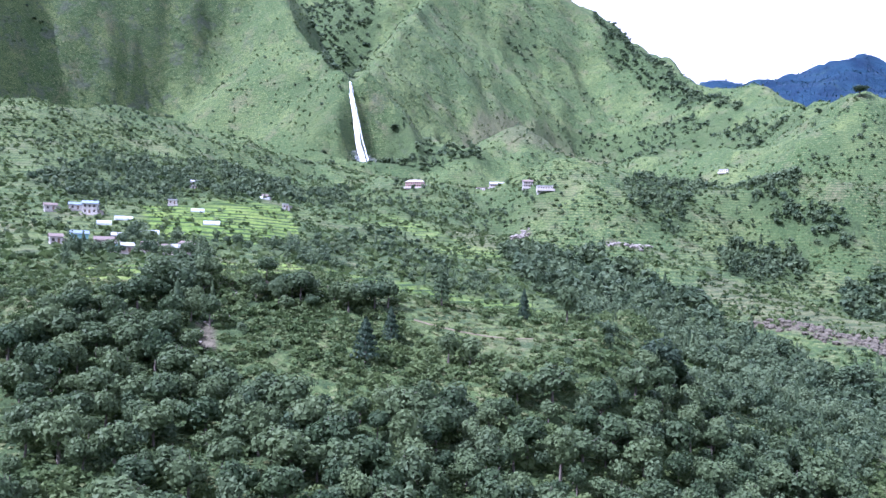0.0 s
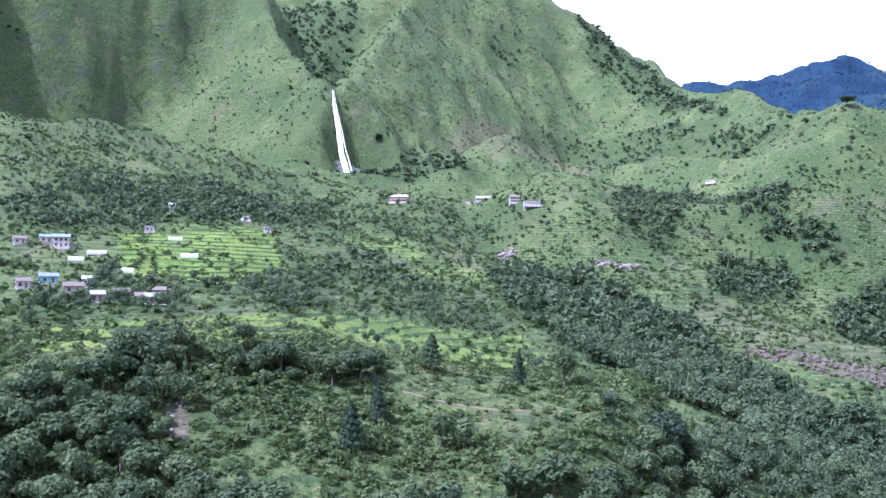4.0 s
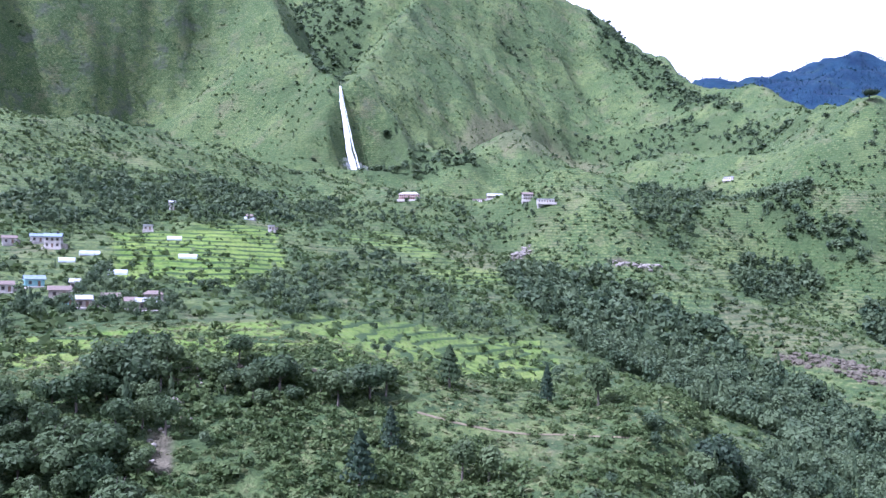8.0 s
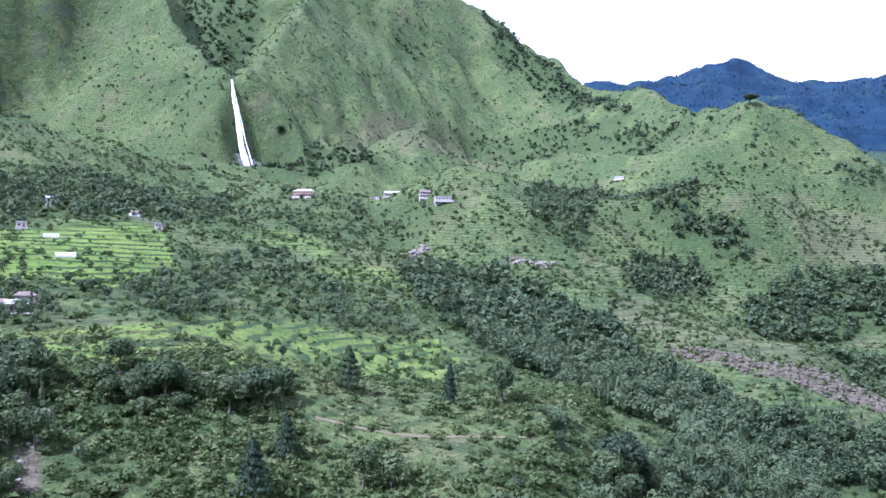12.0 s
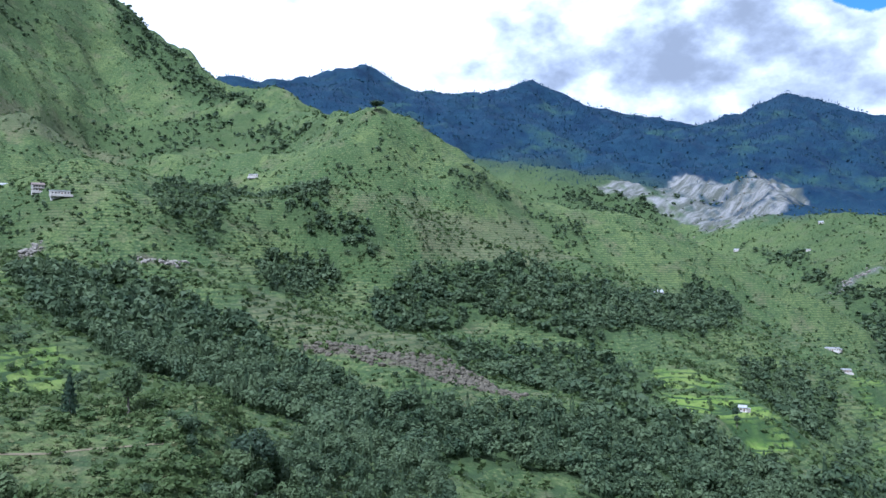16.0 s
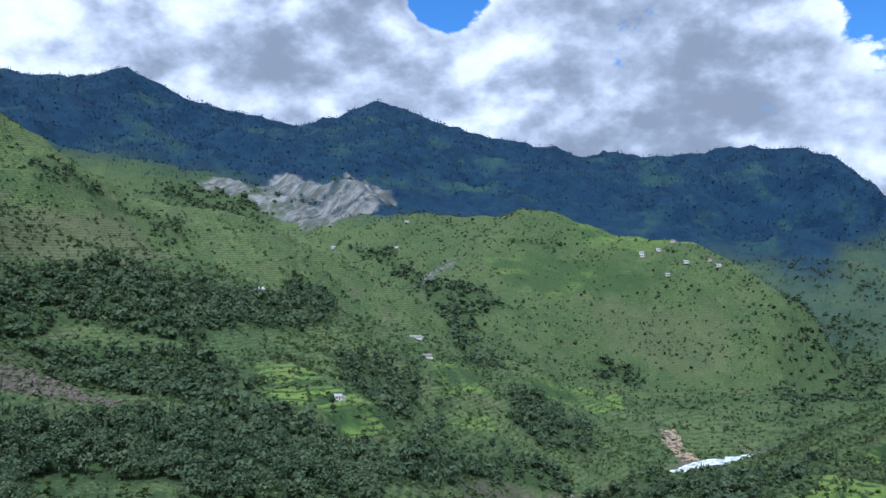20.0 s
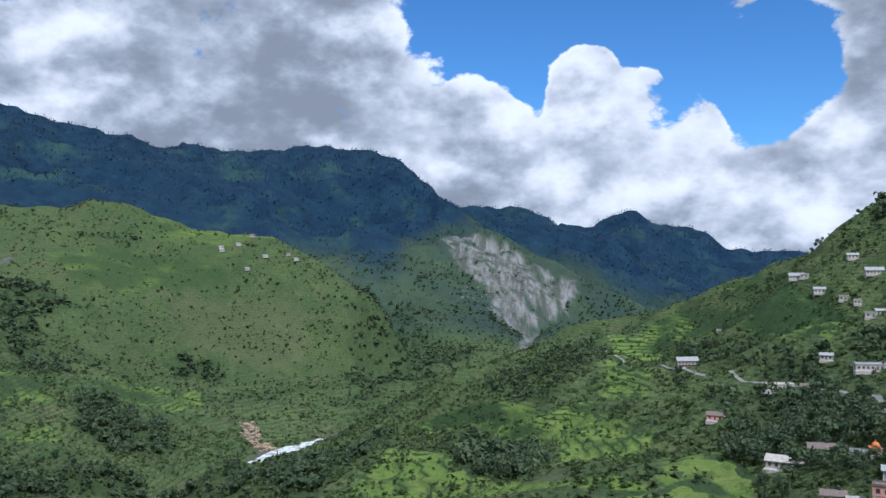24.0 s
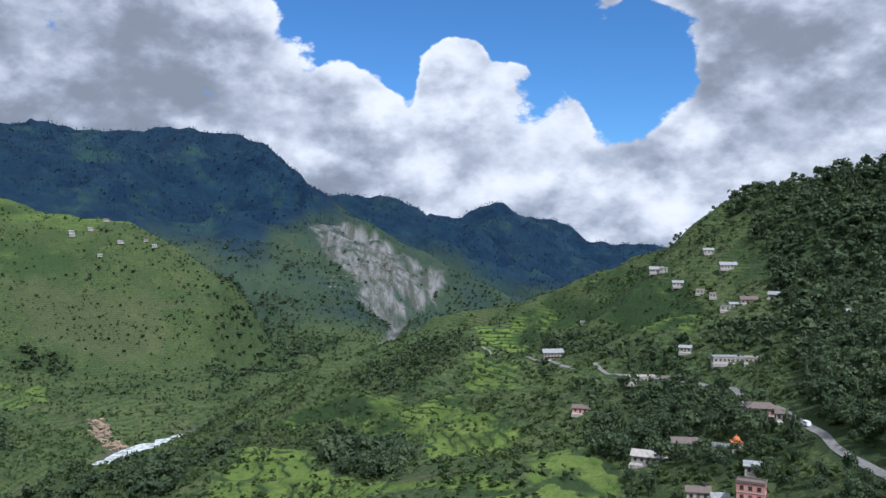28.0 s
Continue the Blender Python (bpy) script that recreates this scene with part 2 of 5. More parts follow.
def leaf_material(name, dark, light, per_object):
    n = Nodes(name)
    if per_object:
        tint = n.add("ShaderNodeObjectInfo").outputs["Random"]
    else:
        tint = n.attribute("tint")
    leaf = n.add("ShaderNodeNewGeometry").outputs["Random Per Island"]
    shade = n.math("ADD", n.math("MULTIPLY", tint, 0.75), n.math("MULTIPLY", leaf, 0.25))
    colour = n.mix(shade, dark, light)
    n.finish(colour, 0.6)
    # light shines through the leaves
    glow, both = n.add("ShaderNodeBsdfTranslucent"), n.add("ShaderNodeMixShader")
    both.inputs[0].default_value = 0.35
    n.link(colour, glow.inputs[0])
    n.link(n.b.outputs[0], both.inputs[1])
    n.link(glow.outputs[0], both.inputs[2])
    n.link(both.outputs[0], n.tree.nodes["Material Output"].inputs[0])
    return n.m


def bark_material():
    n = Nodes("bark")
    return n.finish(n.mix(n.ramp(n.noise(0.4, 5, 0.6, (1, 1, 0.25)), 0.35, 0.65), (0.07, 0.06, 0.05), (0.16, 0.14, 0.12)), 0.95, n.noise(0.12, 4), 0.5, 0.05)


GROUND = ground_material()
LEAF = leaf_material("leaves", (0.03, 0.055, 0.026), (0.11, 0.15, 0.066), True)
LEAF_WOOD = leaf_material("wood_leaves", (0.03, 0.055, 0.03), (0.112, 0.152, 0.074), False)
# leaves of the farthest trees, with the blue of haze in their colour
LEAF_HAZY = leaf_material("hazy_leaves", (0.014, 0.045, 0.075), (0.024, 0.064, 0.095), False)
NEEDLE = leaf_material("needles", (0.032, 0.056, 0.034), (0.055, 0.082, 0.048), True)
SCRUB = leaf_material("scrub_leaves", (0.034, 0.063, 0.02), (0.105, 0.142, 0.052), False)
TUFT = leaf_material("grass_blades", (0.085, 0.12, 0.04), (0.17, 0.18, 0.085), False)
BARK = bark_material()


def surface(name, a, b, size, rough=0.85, depth=0.3):
    n = Nodes(name)
    return n.finish(n.mix(n.ramp(n.noise(size, 6, 0.65), 0.35, 0.65), a, b), rough, n.noise(size * 0.3, 5), depth, 0.1)


def water_material(name, calm, foam, size, stretch, share):
    n = Nodes(name)
    white = n.ramp(n.noise(size, 6, 0.7, stretch), share - 0.08, share + 0.12)
    return n.finish(n.mix(white, calm, foam), 0.35, n.noise(size * 0.4, 4), 0.4, 0.4)


WALLS = {"white": surface("white_plaster", (0.45, 0.44, 0.41), (0.28, 0.27, 0.245), 1.5), "stone": surface("rubble_stone", (0.33, 0.30, 0.27), (0.2, 0.18, 0.16), 0.6),
         "teal": surface("teal_paint", (0.14, 0.32, 0.32), (0.24, 0.38, 0.38), 1.0), "pink": surface("pink_paint", (0.55, 0.24, 0.22), (0.62, 0.33, 0.3), 1.2),
         "brick": surface("red_brown_plaster", (0.3, 0.19, 0.165), (0.4, 0.3, 0.26), 1.2)}
TOPS = {"blue": surface("blue_tin", (0.12, 0.17, 0.22), (0.2, 0.24, 0.28), 1.0, 0.5), "brown": surface("slate_brown", (0.19, 0.15, 0.13), (0.12, 0.1, 0.09), 0.8),
        "tin": surface("grey_tin", (0.34, 0.36, 0.37), (0.22, 0.22, 0.22), 1.2, 0.45), "pale": surface("pale_concrete", (0.46, 0.43, 0.39), (0.3, 0.27, 0.25), 1.4)}
TIMBER = surface("painted_timber", (0.16, 0.11, 0.08), (0.1, 0.07, 0.05), 0.5)
GLASS = surface("dark_glass", (0.03, 0.035, 0.04), (0.05, 0.055, 0.06), 0.7, 0.12)
PLASTIC = surface("white_film", (0.46, 0.5, 0.5), (0.34, 0.38, 0.38), 1.0, 0.4)
ROCK = surface("grey_rock", (0.118, 0.104, 0.076), (0.05, 0.045, 0.034), 1.6)
PALE_ROCK = surface("pale_rock", (0.24, 0.22, 0.19), (0.12, 0.11, 0.092), 2.0)
TAN = surface("tan_earth", (0.33, 0.25, 0.17), (0.22, 0.165, 0.11), 2.0)
ASPHALT = surface("worn_road", (0.26, 0.25, 0.235), (0.17, 0.165, 0.155), 2.5)
DIRT = surface("trodden_earth", (0.15, 0.125, 0.08), (0.11, 0.1, 0.06), 1.5)
FALL = water_material("falling_water", (0.42, 0.47, 0.5), (0.78, 0.8, 0.81), 2.2, (1, 1, 0.12), 0.42)
RIVER_WATER = water_material("river_water", (0.13, 0.17, 0.16), (0.74, 0.76, 0.76), 5, (1, 1, 1), 0.47)


def mist_material():
    n = Nodes("mist")
    n.finish((0.9, 0.92, 0.94), 0.9)
    n.b.inputs["Alpha"].default_value = 0.06
    return n.m


MIST = mist_material()
# ---------------------------------------------------------------- landforms
# Each ridge: name, crest points (x, y, z), half width of its flat top, then (slope, reach, slope beyond)
# for the side to the left and to the right of the crest's run.
RIDGES = [
    ("terrace_spur", [(-330, 1000, 450), (-230, 760, 376), (-150, 480, 325), (-78, 300, 304), (-45, 215, 296), (-25, 150, 269), (-5, 80, 248), (0, -20, 222), (20, -250, 200)],
     14, (0.24, 200, 0.55), (0.05, 200, 0.16)),
    ("brow", [(-40, 235, 261), (20, 243, 279), (60, 240, 286), (105, 222, 218), (150, 175, 192)],
     6, (0.73, 80, 0.55), (0.09, 60, 0.67)),
    ("scarred_spur", [(-60, 890, 397), (0, 800, 362), (54, 730, 310), (124, 647, 322), (185, 540, 281), (215, 420, 260), (290, 395, 246), (400, 395, 224), (490, 400, 219), (560, 380, 159)],
     10, (0.10, 120, 0.44), (0.46, 120, 0.60)),
    ("bench_knoll", [(-180, 1000, 424), (-60, 900, 395), (30, 890, 380), (110, 850, 414)],
     25, (0.09, 120, 0.26), (0.63, 90, 0.91)),
    ("green_hill", [(565, 1500, 623), (500, 1180, 541), (484, 1010, 527), (560, 945, 472), (650, 900, 412), (780, 840, 381), (890, 765, 325), (965, 690, 278), (1000, 600, 195), (1000, 500, 130)],
     10, (0.34, 150, 0.61), (0.69, 90, 1.30)),
    ("wooded_spur", [(400, 1010, 404), (340, 800, 404), (330, 690, 292), (420, 600, 217), (520, 480, 228), (620, 430, 173)],
     16, (0.32, 80, 0.43), (0.27, 100, 0.28)),
    ("upper_bench", [(100, 1300, 513), (260, 1200, 441), (400, 1150, 481)],
     30, (0.14, 150, 0.20), (0.36, 300, 0.44)),
    ("left_mountain", [(-1900, 1100, 1300), (-1300, 1350, 1250), (-700, 1600, 1120), (-390, 1560, 883), (-300, 1420, 724), (-215, 1300, 608), (-190, 1262, 588)],
     6, (1.20, 300, 0.80), (1.20, 500, 0.25)),
    ("left_foot", [(-900, 500, 485), (-560, 780, 475), (-330, 980, 471)],
     20, (0.43, 300, 0.51), (0.45, 150, 0.26)),
    ("mid_mountain", [(60, 2320, 1259), (300, 2222, 1012), (425, 2050, 852), (546, 1820, 712), (575, 1600, 660), (565, 1497, 619)],
     8, (0.68, 400, 0.50), (0.52, 900, 0.30)),
    ("fall_spur", [(60, 2320, 1254), (-80, 1850, 925), (-135, 1540, 750), (-160, 1330, 609), (-150, 1262, 588)],
     6, (0.98, 400, 0.40), (1.11, 150, 0.60)),
    ("back_wall", [(-900, 2500, 1400), (-300, 2450, 1330), (60, 2400, 1225)],
     10, (0.26, 400, 0.43), (1.18, 800, 0.42)),
    ("terraced_hill", [(1640, 1560, 428), (1700, 1234, 444), (1671, 904, 427), (1718, 535, 350), (1640, 330, 247), (1600, 220, 109), (1560, 140, 107)],
     30, (1.07, 200, 0.74), (0.44, 330, 0.16)),
    ("slide_mountain", [(2330, 3050, 1119), (2240, 2500, 860), (2120, 2000, 680), (1990, 1640, 577), (1880, 1500, 504)],
     10, (0.46, 300, 0.50), (0.60, 300, 0.35)),
    ("blue_range", [(500, 3700, 900), (1103, 3852, 1216), (1333, 3779, 1205), (1684, 3635, 1273), (1893, 3474, 1151), (2179, 3241, 1142), (2322, 3140, 1179), (2428, 2930, 1048), (2564, 2674, 946), (2732, 2502, 941), (2934, 2260, 1006), (3109, 1918, 891), (3202, 1650, 798), (3350, 1312, 758), (3496, 846, 757), (3459, 510, 699), (3328, 347, 540)],
     10, (0.84, 600, 0.41), (0.35, 500, 0.42)),
    ("slip_mountain", [(3505, 820, 757), (3265, 477, 655), (3060, 240, 460), (2880, 80, 356), (2600, -180, 225), (2383, -284, 170), (2250, -350, 90)],
     8, (0.66, 400, 0.60), (0.49, 420, 0.62)),
    ("far_valley_ridge", [(3900, 520, 563), (3900, 210, 529), (3850, -60, 483), (3750, -320, 381), (3600, -560, 190)],
     8, (0.46, 600, 0.50), (0.48, 600, 0.40)),
    ("far_peak", [(4300, 200, 480), (4560, -300, 419), (4566, -560, 497), (4480, -800, 420), (4350, -1150, 268), (4250, -1500, 290)],
     8, (0.52, 600, 0.50), (0.34, 600, 0.40)),
    ("south_hill", [(-500, -900, 640), (100, -850, 632), (450, -620, 485), (719, -425, 386), (832, -350, 359), (894, -322, 314), (970, -270, 294), (1092, -130, 231), (1150, -40, 214), (1180, 40, 110)],
     6, (0.57, 190, 0.22), (0.42, 300, 0.57)),
    ("south_apron", [(150, -220, 314), (250, -150, 187), (350, -60, 226), (450, 20, 195), (560, 110, 178)],
     30, (0.15, 100, 0.51), (0.36, 200, 0.26)),
    ("spur_end", [(720, -110, 210), (860, -60, 213), (1000, -30, 214), (1090, 0, 156)],
     20, (0.26, 120, 0.56), (0.05, 200, 0.10)),
]
RIVER = [(-700, -300, 260), (-150, -200, 225), (120, 30, 190), (260, 110, 165), (430, 205, 140), (600, 300, 124), (691, 285, 119), (860, 262, 114), (946, 225, 110), (1129, 140, 100), (1500, 45, 92), (2281, -10, 84), (2500, -420, 80), (3500, -900, 70)]


def along(line, x, y):
    """Distance to a polyline, the side on which it is passed (-1 right to 1 left), and its height there."""
    parts = []
    for (ax, ay, az), (bx, by, bz) in zip(line, line[1:]):
        dx, dy = bx - ax, by - ay
        s = np.clip(((x - ax) * dx + (y - ay) * dy) / (dx * dx + dy * dy), 0, 1)
        px, py = x - ax - s * dx, y - ay - s * dy
        d = np.sqrt(px * px + py * py) + 0.5
        parts.append((d, (dx * py - dy * px) / (np.hypot(dx, dy) * d), az + s * (bz - az)))
    best = parts[0][0]
    for d, _, _ in parts[1:]:
        best = np.minimum(best, d)
    total, side, height = 0, 0, 0
    for d, turn, z in parts:
        w = (best / d) ** 8
        total, side, height = total + w, side + w * turn, height + w * z
    return best, side / total, height / total


def hashed(ix, iy, seed):
    v = np.sin(ix * 127.1 + iy * 311.7 + seed * 74.7) * 43758.5453
    return v - np.floor(v)


def value_noise(x, y, seed=0):
    ix, iy = np.floor(x), np.floor(y)
    fx, fy = x - ix, y - iy
    fx, fy = fx * fx * (3 - 2 * fx), fy * fy * (3 - 2 * fy)
    a, b = hashed(ix, iy, seed), hashed(ix + 1, iy, seed)
    c, d = hashed(ix, iy + 1, seed), hashed(ix + 1, iy + 1, seed)
    return (a + (b - a) * fx) * (1 - fy) + (c + (d - c) * fx) * fy


def fbm(x, y, octaves=4, seed=0):
    total, amount, size = np.zeros(np.shape(x)), 0.5, 1.0
    for i in range(octaves):
        total = total + amount * (value_noise(x * size, y * size, seed + i) - 0.5)
        amount, size = amount * 0.5, size * 2.03
    return total


def soft_step(v, lo, hi):
    s = np.clip((v - lo) / (hi - lo), 0, 1)
    return s * s * (3 - 2 * s)


def land(x, y, rough=True):
    """Height of the ground."""
    x, y = np.asarray(x, float), np.asarray(y, float)
    k = 9.0
    total = np.zeros(x.shape)
    wx, wy = x, y
    if rough:
        r = np.hypot(x, y)
        bend = np.clip(r / 1200, 0.1, 1) * 60
        wx = x + bend * fbm(x / 210, y / 210, 3, 5)
        wy = y + bend * fbm(x / 210, y / 210, 3, 9)
    for name, line, flat, left, right in RIDGES:
        d, side, z = along(line, wx, wy)
        d = np.maximum(d - flat, 0)
        drop_left = left[0] * np.minimum(d, left[1]) + left[2] * np.maximum(d - left[1], 0)
        drop_right = right[0] * np.minimum(d, right[1]) + right[2] * np.maximum(d - right[1], 0)
        total += np.exp(np.clip((z - (drop_right + (drop_left - drop_right) * soft_step(side, -1, 1)) - 300) / k, -200, 200))
    d, side, z = along(RIVER, x, y)
    total += np.exp((np.maximum(z, 60) + 0.02 * d - 300) / k)
    h = 300 + k * np.log(total)
    if rough:
        steep = np.clip(r / 900, 0.12, 1.6)
        h = h + steep * 26 * fbm(x / 170, y / 170, 5, 21)
        # gullies down the high faces
        high = np.clip((r - 800) / 500, 0, 1) * np.clip((h - 330) / 150, 0, 1) * np.clip((3300 - r) / 600, 0, 1)
        h = h + high * (9 - 100 * np.abs(fbm(x / 95 + y / 400, y / 300 - x / 500, 4, 25)))
        # rills on the middle slopes, ravines on the far ranges
        h = h + np.clip((r - 300) / 300, 0, 1) * (2.4 - 26 * np.abs(fbm(x / 62, y / 62, 3, 27)))
        h = h + np.clip((r - 2300) / 600, 0, 1) * (18 - 190 * np.abs(fbm(x / 230, y / 230, 4, 29)))
    bed = z - 3 + 0.75 * np.maximum(d - 9, 0)
    h = -4 * np.logaddexp(-h / 4, -bed / 4)
    # the plunge pool's bowl under the fall, walled by its cliff
    d = np.hypot(x + 118, y - 1150)
    bowl = 453 + np.maximum(d - 42, 0) * np.where(y > 1150, 2.6, 0.3)
    h = -3 * np.logaddexp(-h / 3, -bowl / 3)
    return h
# ---------------------------------------------------------------- what grows where
# Outlines on the plan, each with the share of the ground that its kind takes there.
WOODS_GULLY = [
    (0.92, [(36, 649), (74, 699), (110, 637), (138, 581), (161, 525), (176, 448), (184, 406), (204, 382), (267, 384), (300, 379), (375, 385), (403, 359), (362, 316), (302, 297), (131, 348), (70, 408), (57, 461), (40, 525)]),
    (0.7, [(161, 811), (290, 1087), (322, 953), (211, 753), (178, 727), (154, 750)]),
    (0.9, [(262, 777), (356, 971), (327, 794), (304, 766), (340, 768), (378, 756), (347, 718), (321, 738), (291, 763)]),
    (0.9, [(240, 744), (307, 744), (312, 730), (279, 678), (219, 624), (214, 665)]),
]
WOODS_SLOPE = [
    (0.88, [(312, 680), (391, 722), (530, 733), (576, 709), (625, 689), (780, 730), (815, 705), (701, 615), (618, 594), (550, 594), (471, 575), (442, 614), (401, 638), (334, 619), (293, 618)]),
    (0.7, [(350, 601), (415, 577), (441, 539), (500, 528), (437, 459), (389, 477), (336, 482), (291, 494)]),
    (0.6, [(535, 912), (685, 841), (639, 805), (635, 865), (584, 874), (511, 859)]),
    (0.3, [(164, 535), (186, 490), (249, 502), (348, 590), (291, 494), (213, 467), (160, 470), (150, 489)]),
]
WOODS_NORTH = [
    (0.62, [(80, 1543), (231, 1783), (362, 1753), (465, 1654), (512, 1513), (462, 1159), (437, 1020), (448, 1217), (428, 1522), (328, 1449), (297, 1705), (186, 1674)]),
    (0.95, [(367, 2430), (456, 2443), (475, 1926), (517, 1836), (522, 1541), (474, 1683), (423, 1868), (372, 1994), (333, 2072)]),
    (0.65, [(42, 1915), (176, 2043), (168, 1951), (129, 1871), (86, 1901)]),
    (0.85, [(-454, 2182), (-283, 1927), (-175, 1878), (-215, 1805), (-187, 1238), (-232, 1298), (-294, 1525)]),
]
WOODS_FALL = [
    (0.8, [(-139, 1198), (-45, 1238), (28, 1180), (35, 1148), (-26, 1137), (-86, 1135), (-121, 1110)]),
    (0.42, [(-118, 837), (-65, 867), (48, 831), (97, 782), (94, 761), (59, 758), (43, 730), (4, 727), (-24, 720), (-60, 743), (-89, 700)]),
    (0.62, [(-258, 478), (-302, 558), (-327, 706), (-270, 719), (-236, 858), (-186, 841), (-154, 848), (-123, 875), (-100, 712), (-136, 661), (-152, 533), (-184, 543), (-202, 484), (-219, 466)]),
    (0.4, [(-275, 1298), (-188, 1218), (-168, 1173), (-162, 959), (-253, 1205)]),
    (0.25, [(-434, 795), (-419, 828), (-378, 801), (-313, 668), (-324, 597)]),
]
WOODS_TERRACE = [
    (0.5, [(-100, 461), (-97, 525), (-78, 478), (-81, 586), (-48, 602), (-11, 555), (-3, 511), (-27, 474), (-54, 486), (-62, 454), (-51, 316), (-48, 242), (-74, 344)]),
    (0.45, [(-31, 444), (-6, 506), (30, 497), (36, 441), (14, 398), (-2, 403), (-18, 415)]),
    (0.6, [(-159, 300), (-149, 303), (-145, 362), (-125, 334), (-93, 304), (-79, 251), (-101, 269), (-114, 267), (-123, 234)]),
    (0.9, [(-57, 201), (-46, 205), (-39, 203), (-27, 205), (-16, 210), (-13, 201), (-23, 197), (-34, 191), (-47, 191), (-55, 193)]),
    (0.95, [(-77, 197), (-68, 206), (-60, 189), (-54, 168), (-63, 167), (-77, 173), (-86, 168), (-89, 173), (-78, 179)]),
]
WOODS_EAST = [
    (0.8, [(333, 612), (388, 607), (447, 567), (493, 525), (457, 476), (363, 463), (324, 468), (295, 493)]),
    (0.8, [(642, 555), (708, 541), (679, 479), (631, 446), (499, 390), (550, 453), (594, 514)]),
    (0.75, [(631, 446), (697, 464), (576, 380), (492, 350)]),
    (0.8, [(818, 462), (901, 462), (833, 401), (905, 392), (772, 342), (698, 349), (733, 415)]),
    (0.8, [(973, 634), (1101, 656), (914, 522), (836, 515)]),
    (0.85, [(377, 463), (377, 385), (388, 344), (425, 325), (564, 357), (625, 355), (670, 325), (588, 240), (526, 197), (632, 307), (597, 340), (424, 291), (307, 271), (231, 289)]),
]
WOODS_GORGE = [
    (0.6, [(727, 296), (557, 188), (775, 208), (801, 146), (779, 161), (519, 141), (543, 215)]),
    (0.9, [(1320, 577), (1364, 545), (1368, 507), (1312, 487), (1275, 549)]),
    (0.75, [(2303, 441), (2144, 350), (2051, 223), (1409, 292), (1552, 324)]),
    (0.65, [(1287, 859), (1351, 801), (1228, 741), (1173, 774)]),
    (0.75, [(1642, 303), (2031, 284), (1873, 164), (1869, 90), (1229, 252), (1515, 330)]),
    (0.9, [(1308, 584), (1352, 553), (1371, 500), (1307, 477), (1291, 544)]),
]
WOODS_SOUTH = [
    (0.95, [(787, -330), (775, -374), (572, -342), (604, -333), (609, -301), (630, -290), (680, -308), (770, -317)]),
    (0.95, [(455, -212), (339, -202), (200, -117), (218, -109), (241, -127), (287, -137), (334, -157)]),
    (0.6, [(562, -204), (554, -227), (524, -252), (483, -288), (339, -202), (450, -212), (483, -198), (525, -194)]),
    (0.6, [(864, -154), (738, -172), (605, -165), (552, -185), (468, -159), (523, -150), (584, -143), (712, -127)]),
]
WOODS_HOMES = [
    (0.95, [(870, -335), (640, -290), (450, -212), (300, -200), (300, -330), (450, -640), (719, -430), (840, -352)]),
    (0.9, [(657, 54), (654, 32), (558, 20), (585, -2), (467, -8), (385, 2), (442, 28), (498, 41)]),
    (0.55, [(972, -69), (827, -75), (764, -44), (689, -12), (742, 26), (808, 50), (861, 30)]),
    (0.72, [(657, -112), (547, -130), (458, -115), (375, -104), (340, -87), (354, -67), (445, -103), (547, -112)]),
    (0.72, [(528, -137), (468, -159), (342, -151), (277, -132), (253, -109), (309, -104), (335, -91)]),
    (0.6, [(336, -86), (312, -97), (275, -93), (273, -85), (289, -74)]),
]
WOODS_RAVINE = [
    (0.9, [(1509, 1288), (1484, 1137), (1286, 846), (1344, 797), (1303, 728), (1209, 730), (992, 637), (1206, 818), (1377, 1028)]),
    (0.9, [(1726, 2524), (2149, 2217), (1991, 1979), (1779, 1911), (1666, 1978), (1697, 2116), (1550, 2241)]),
    (0.6, [(1527, 876), (1586, 801), (1580, 735), (1502, 797)]),
    (0.55, [(1502, 619), (1560, 508), (1569, 449), (1512, 546)]),
]
WOODS_CREST = [
    (0.7, [(273, -117), (253, -120), (218, -109), (236, -102)]),
    (0.55, [(800, -274), (787, -319), (770, -317), (774, -271), (939, -264), (1002, -207)]),
    (0.75, [(559, 215), (569, 183), (568, 135), (803, 155), (789, 126), (589, 113), (521, 121), (458, 124), (535, 206)]),
]
FIELDS_NORTH = [
    (1, [(-205, 497), (-175, 517), (-129, 607), (-104, 508), (-92, 412), (-95, 354), (-143, 363)]),
    (0.8, [(-124, 237), (-84, 256), (-59, 278), (-56, 347), (-28, 406), (12, 432), (45, 453), (50, 397), (19, 303), (-15, 228), (-34, 216), (-48, 212), (-93, 205), (-104, 201)]),
    (0.5, [(-97, 692), (-61, 754), (-4, 650), (33, 627), (27, 574), (-7, 561), (-47, 648), (-89, 666)]),
    (0.5, [(280, 763), (313, 759), (347, 718), (377, 697), (359, 685), (320, 709)]),
]
FIELDS_EAST = [
    (1, [(458, 471), (492, 433), (491, 379), (463, 353), (429, 355), (401, 350), (427, 378), (441, 432)]),
    (0.7, [(504, 530), (517, 511), (603, 522), (494, 452), (473, 499)]),
    (0.75, [(797, 552), (827, 510), (780, 454), (698, 472)]),
    (0.85, [(935, 502), (1105, 528), (1210, 485), (915, 439), (867, 452)]),
    (0.8, [(650, 428), (711, 421), (657, 390), (617, 406)]),
    (0.8, [(1435, 850), (1510, 764), (1572, 623), (1576, 513), (1502, 597), (1401, 688), (1371, 765)]),
    (0.75, [(1652, 767), (2521, 921), (1715, 499), (1623, 584), (1585, 724)]),
]
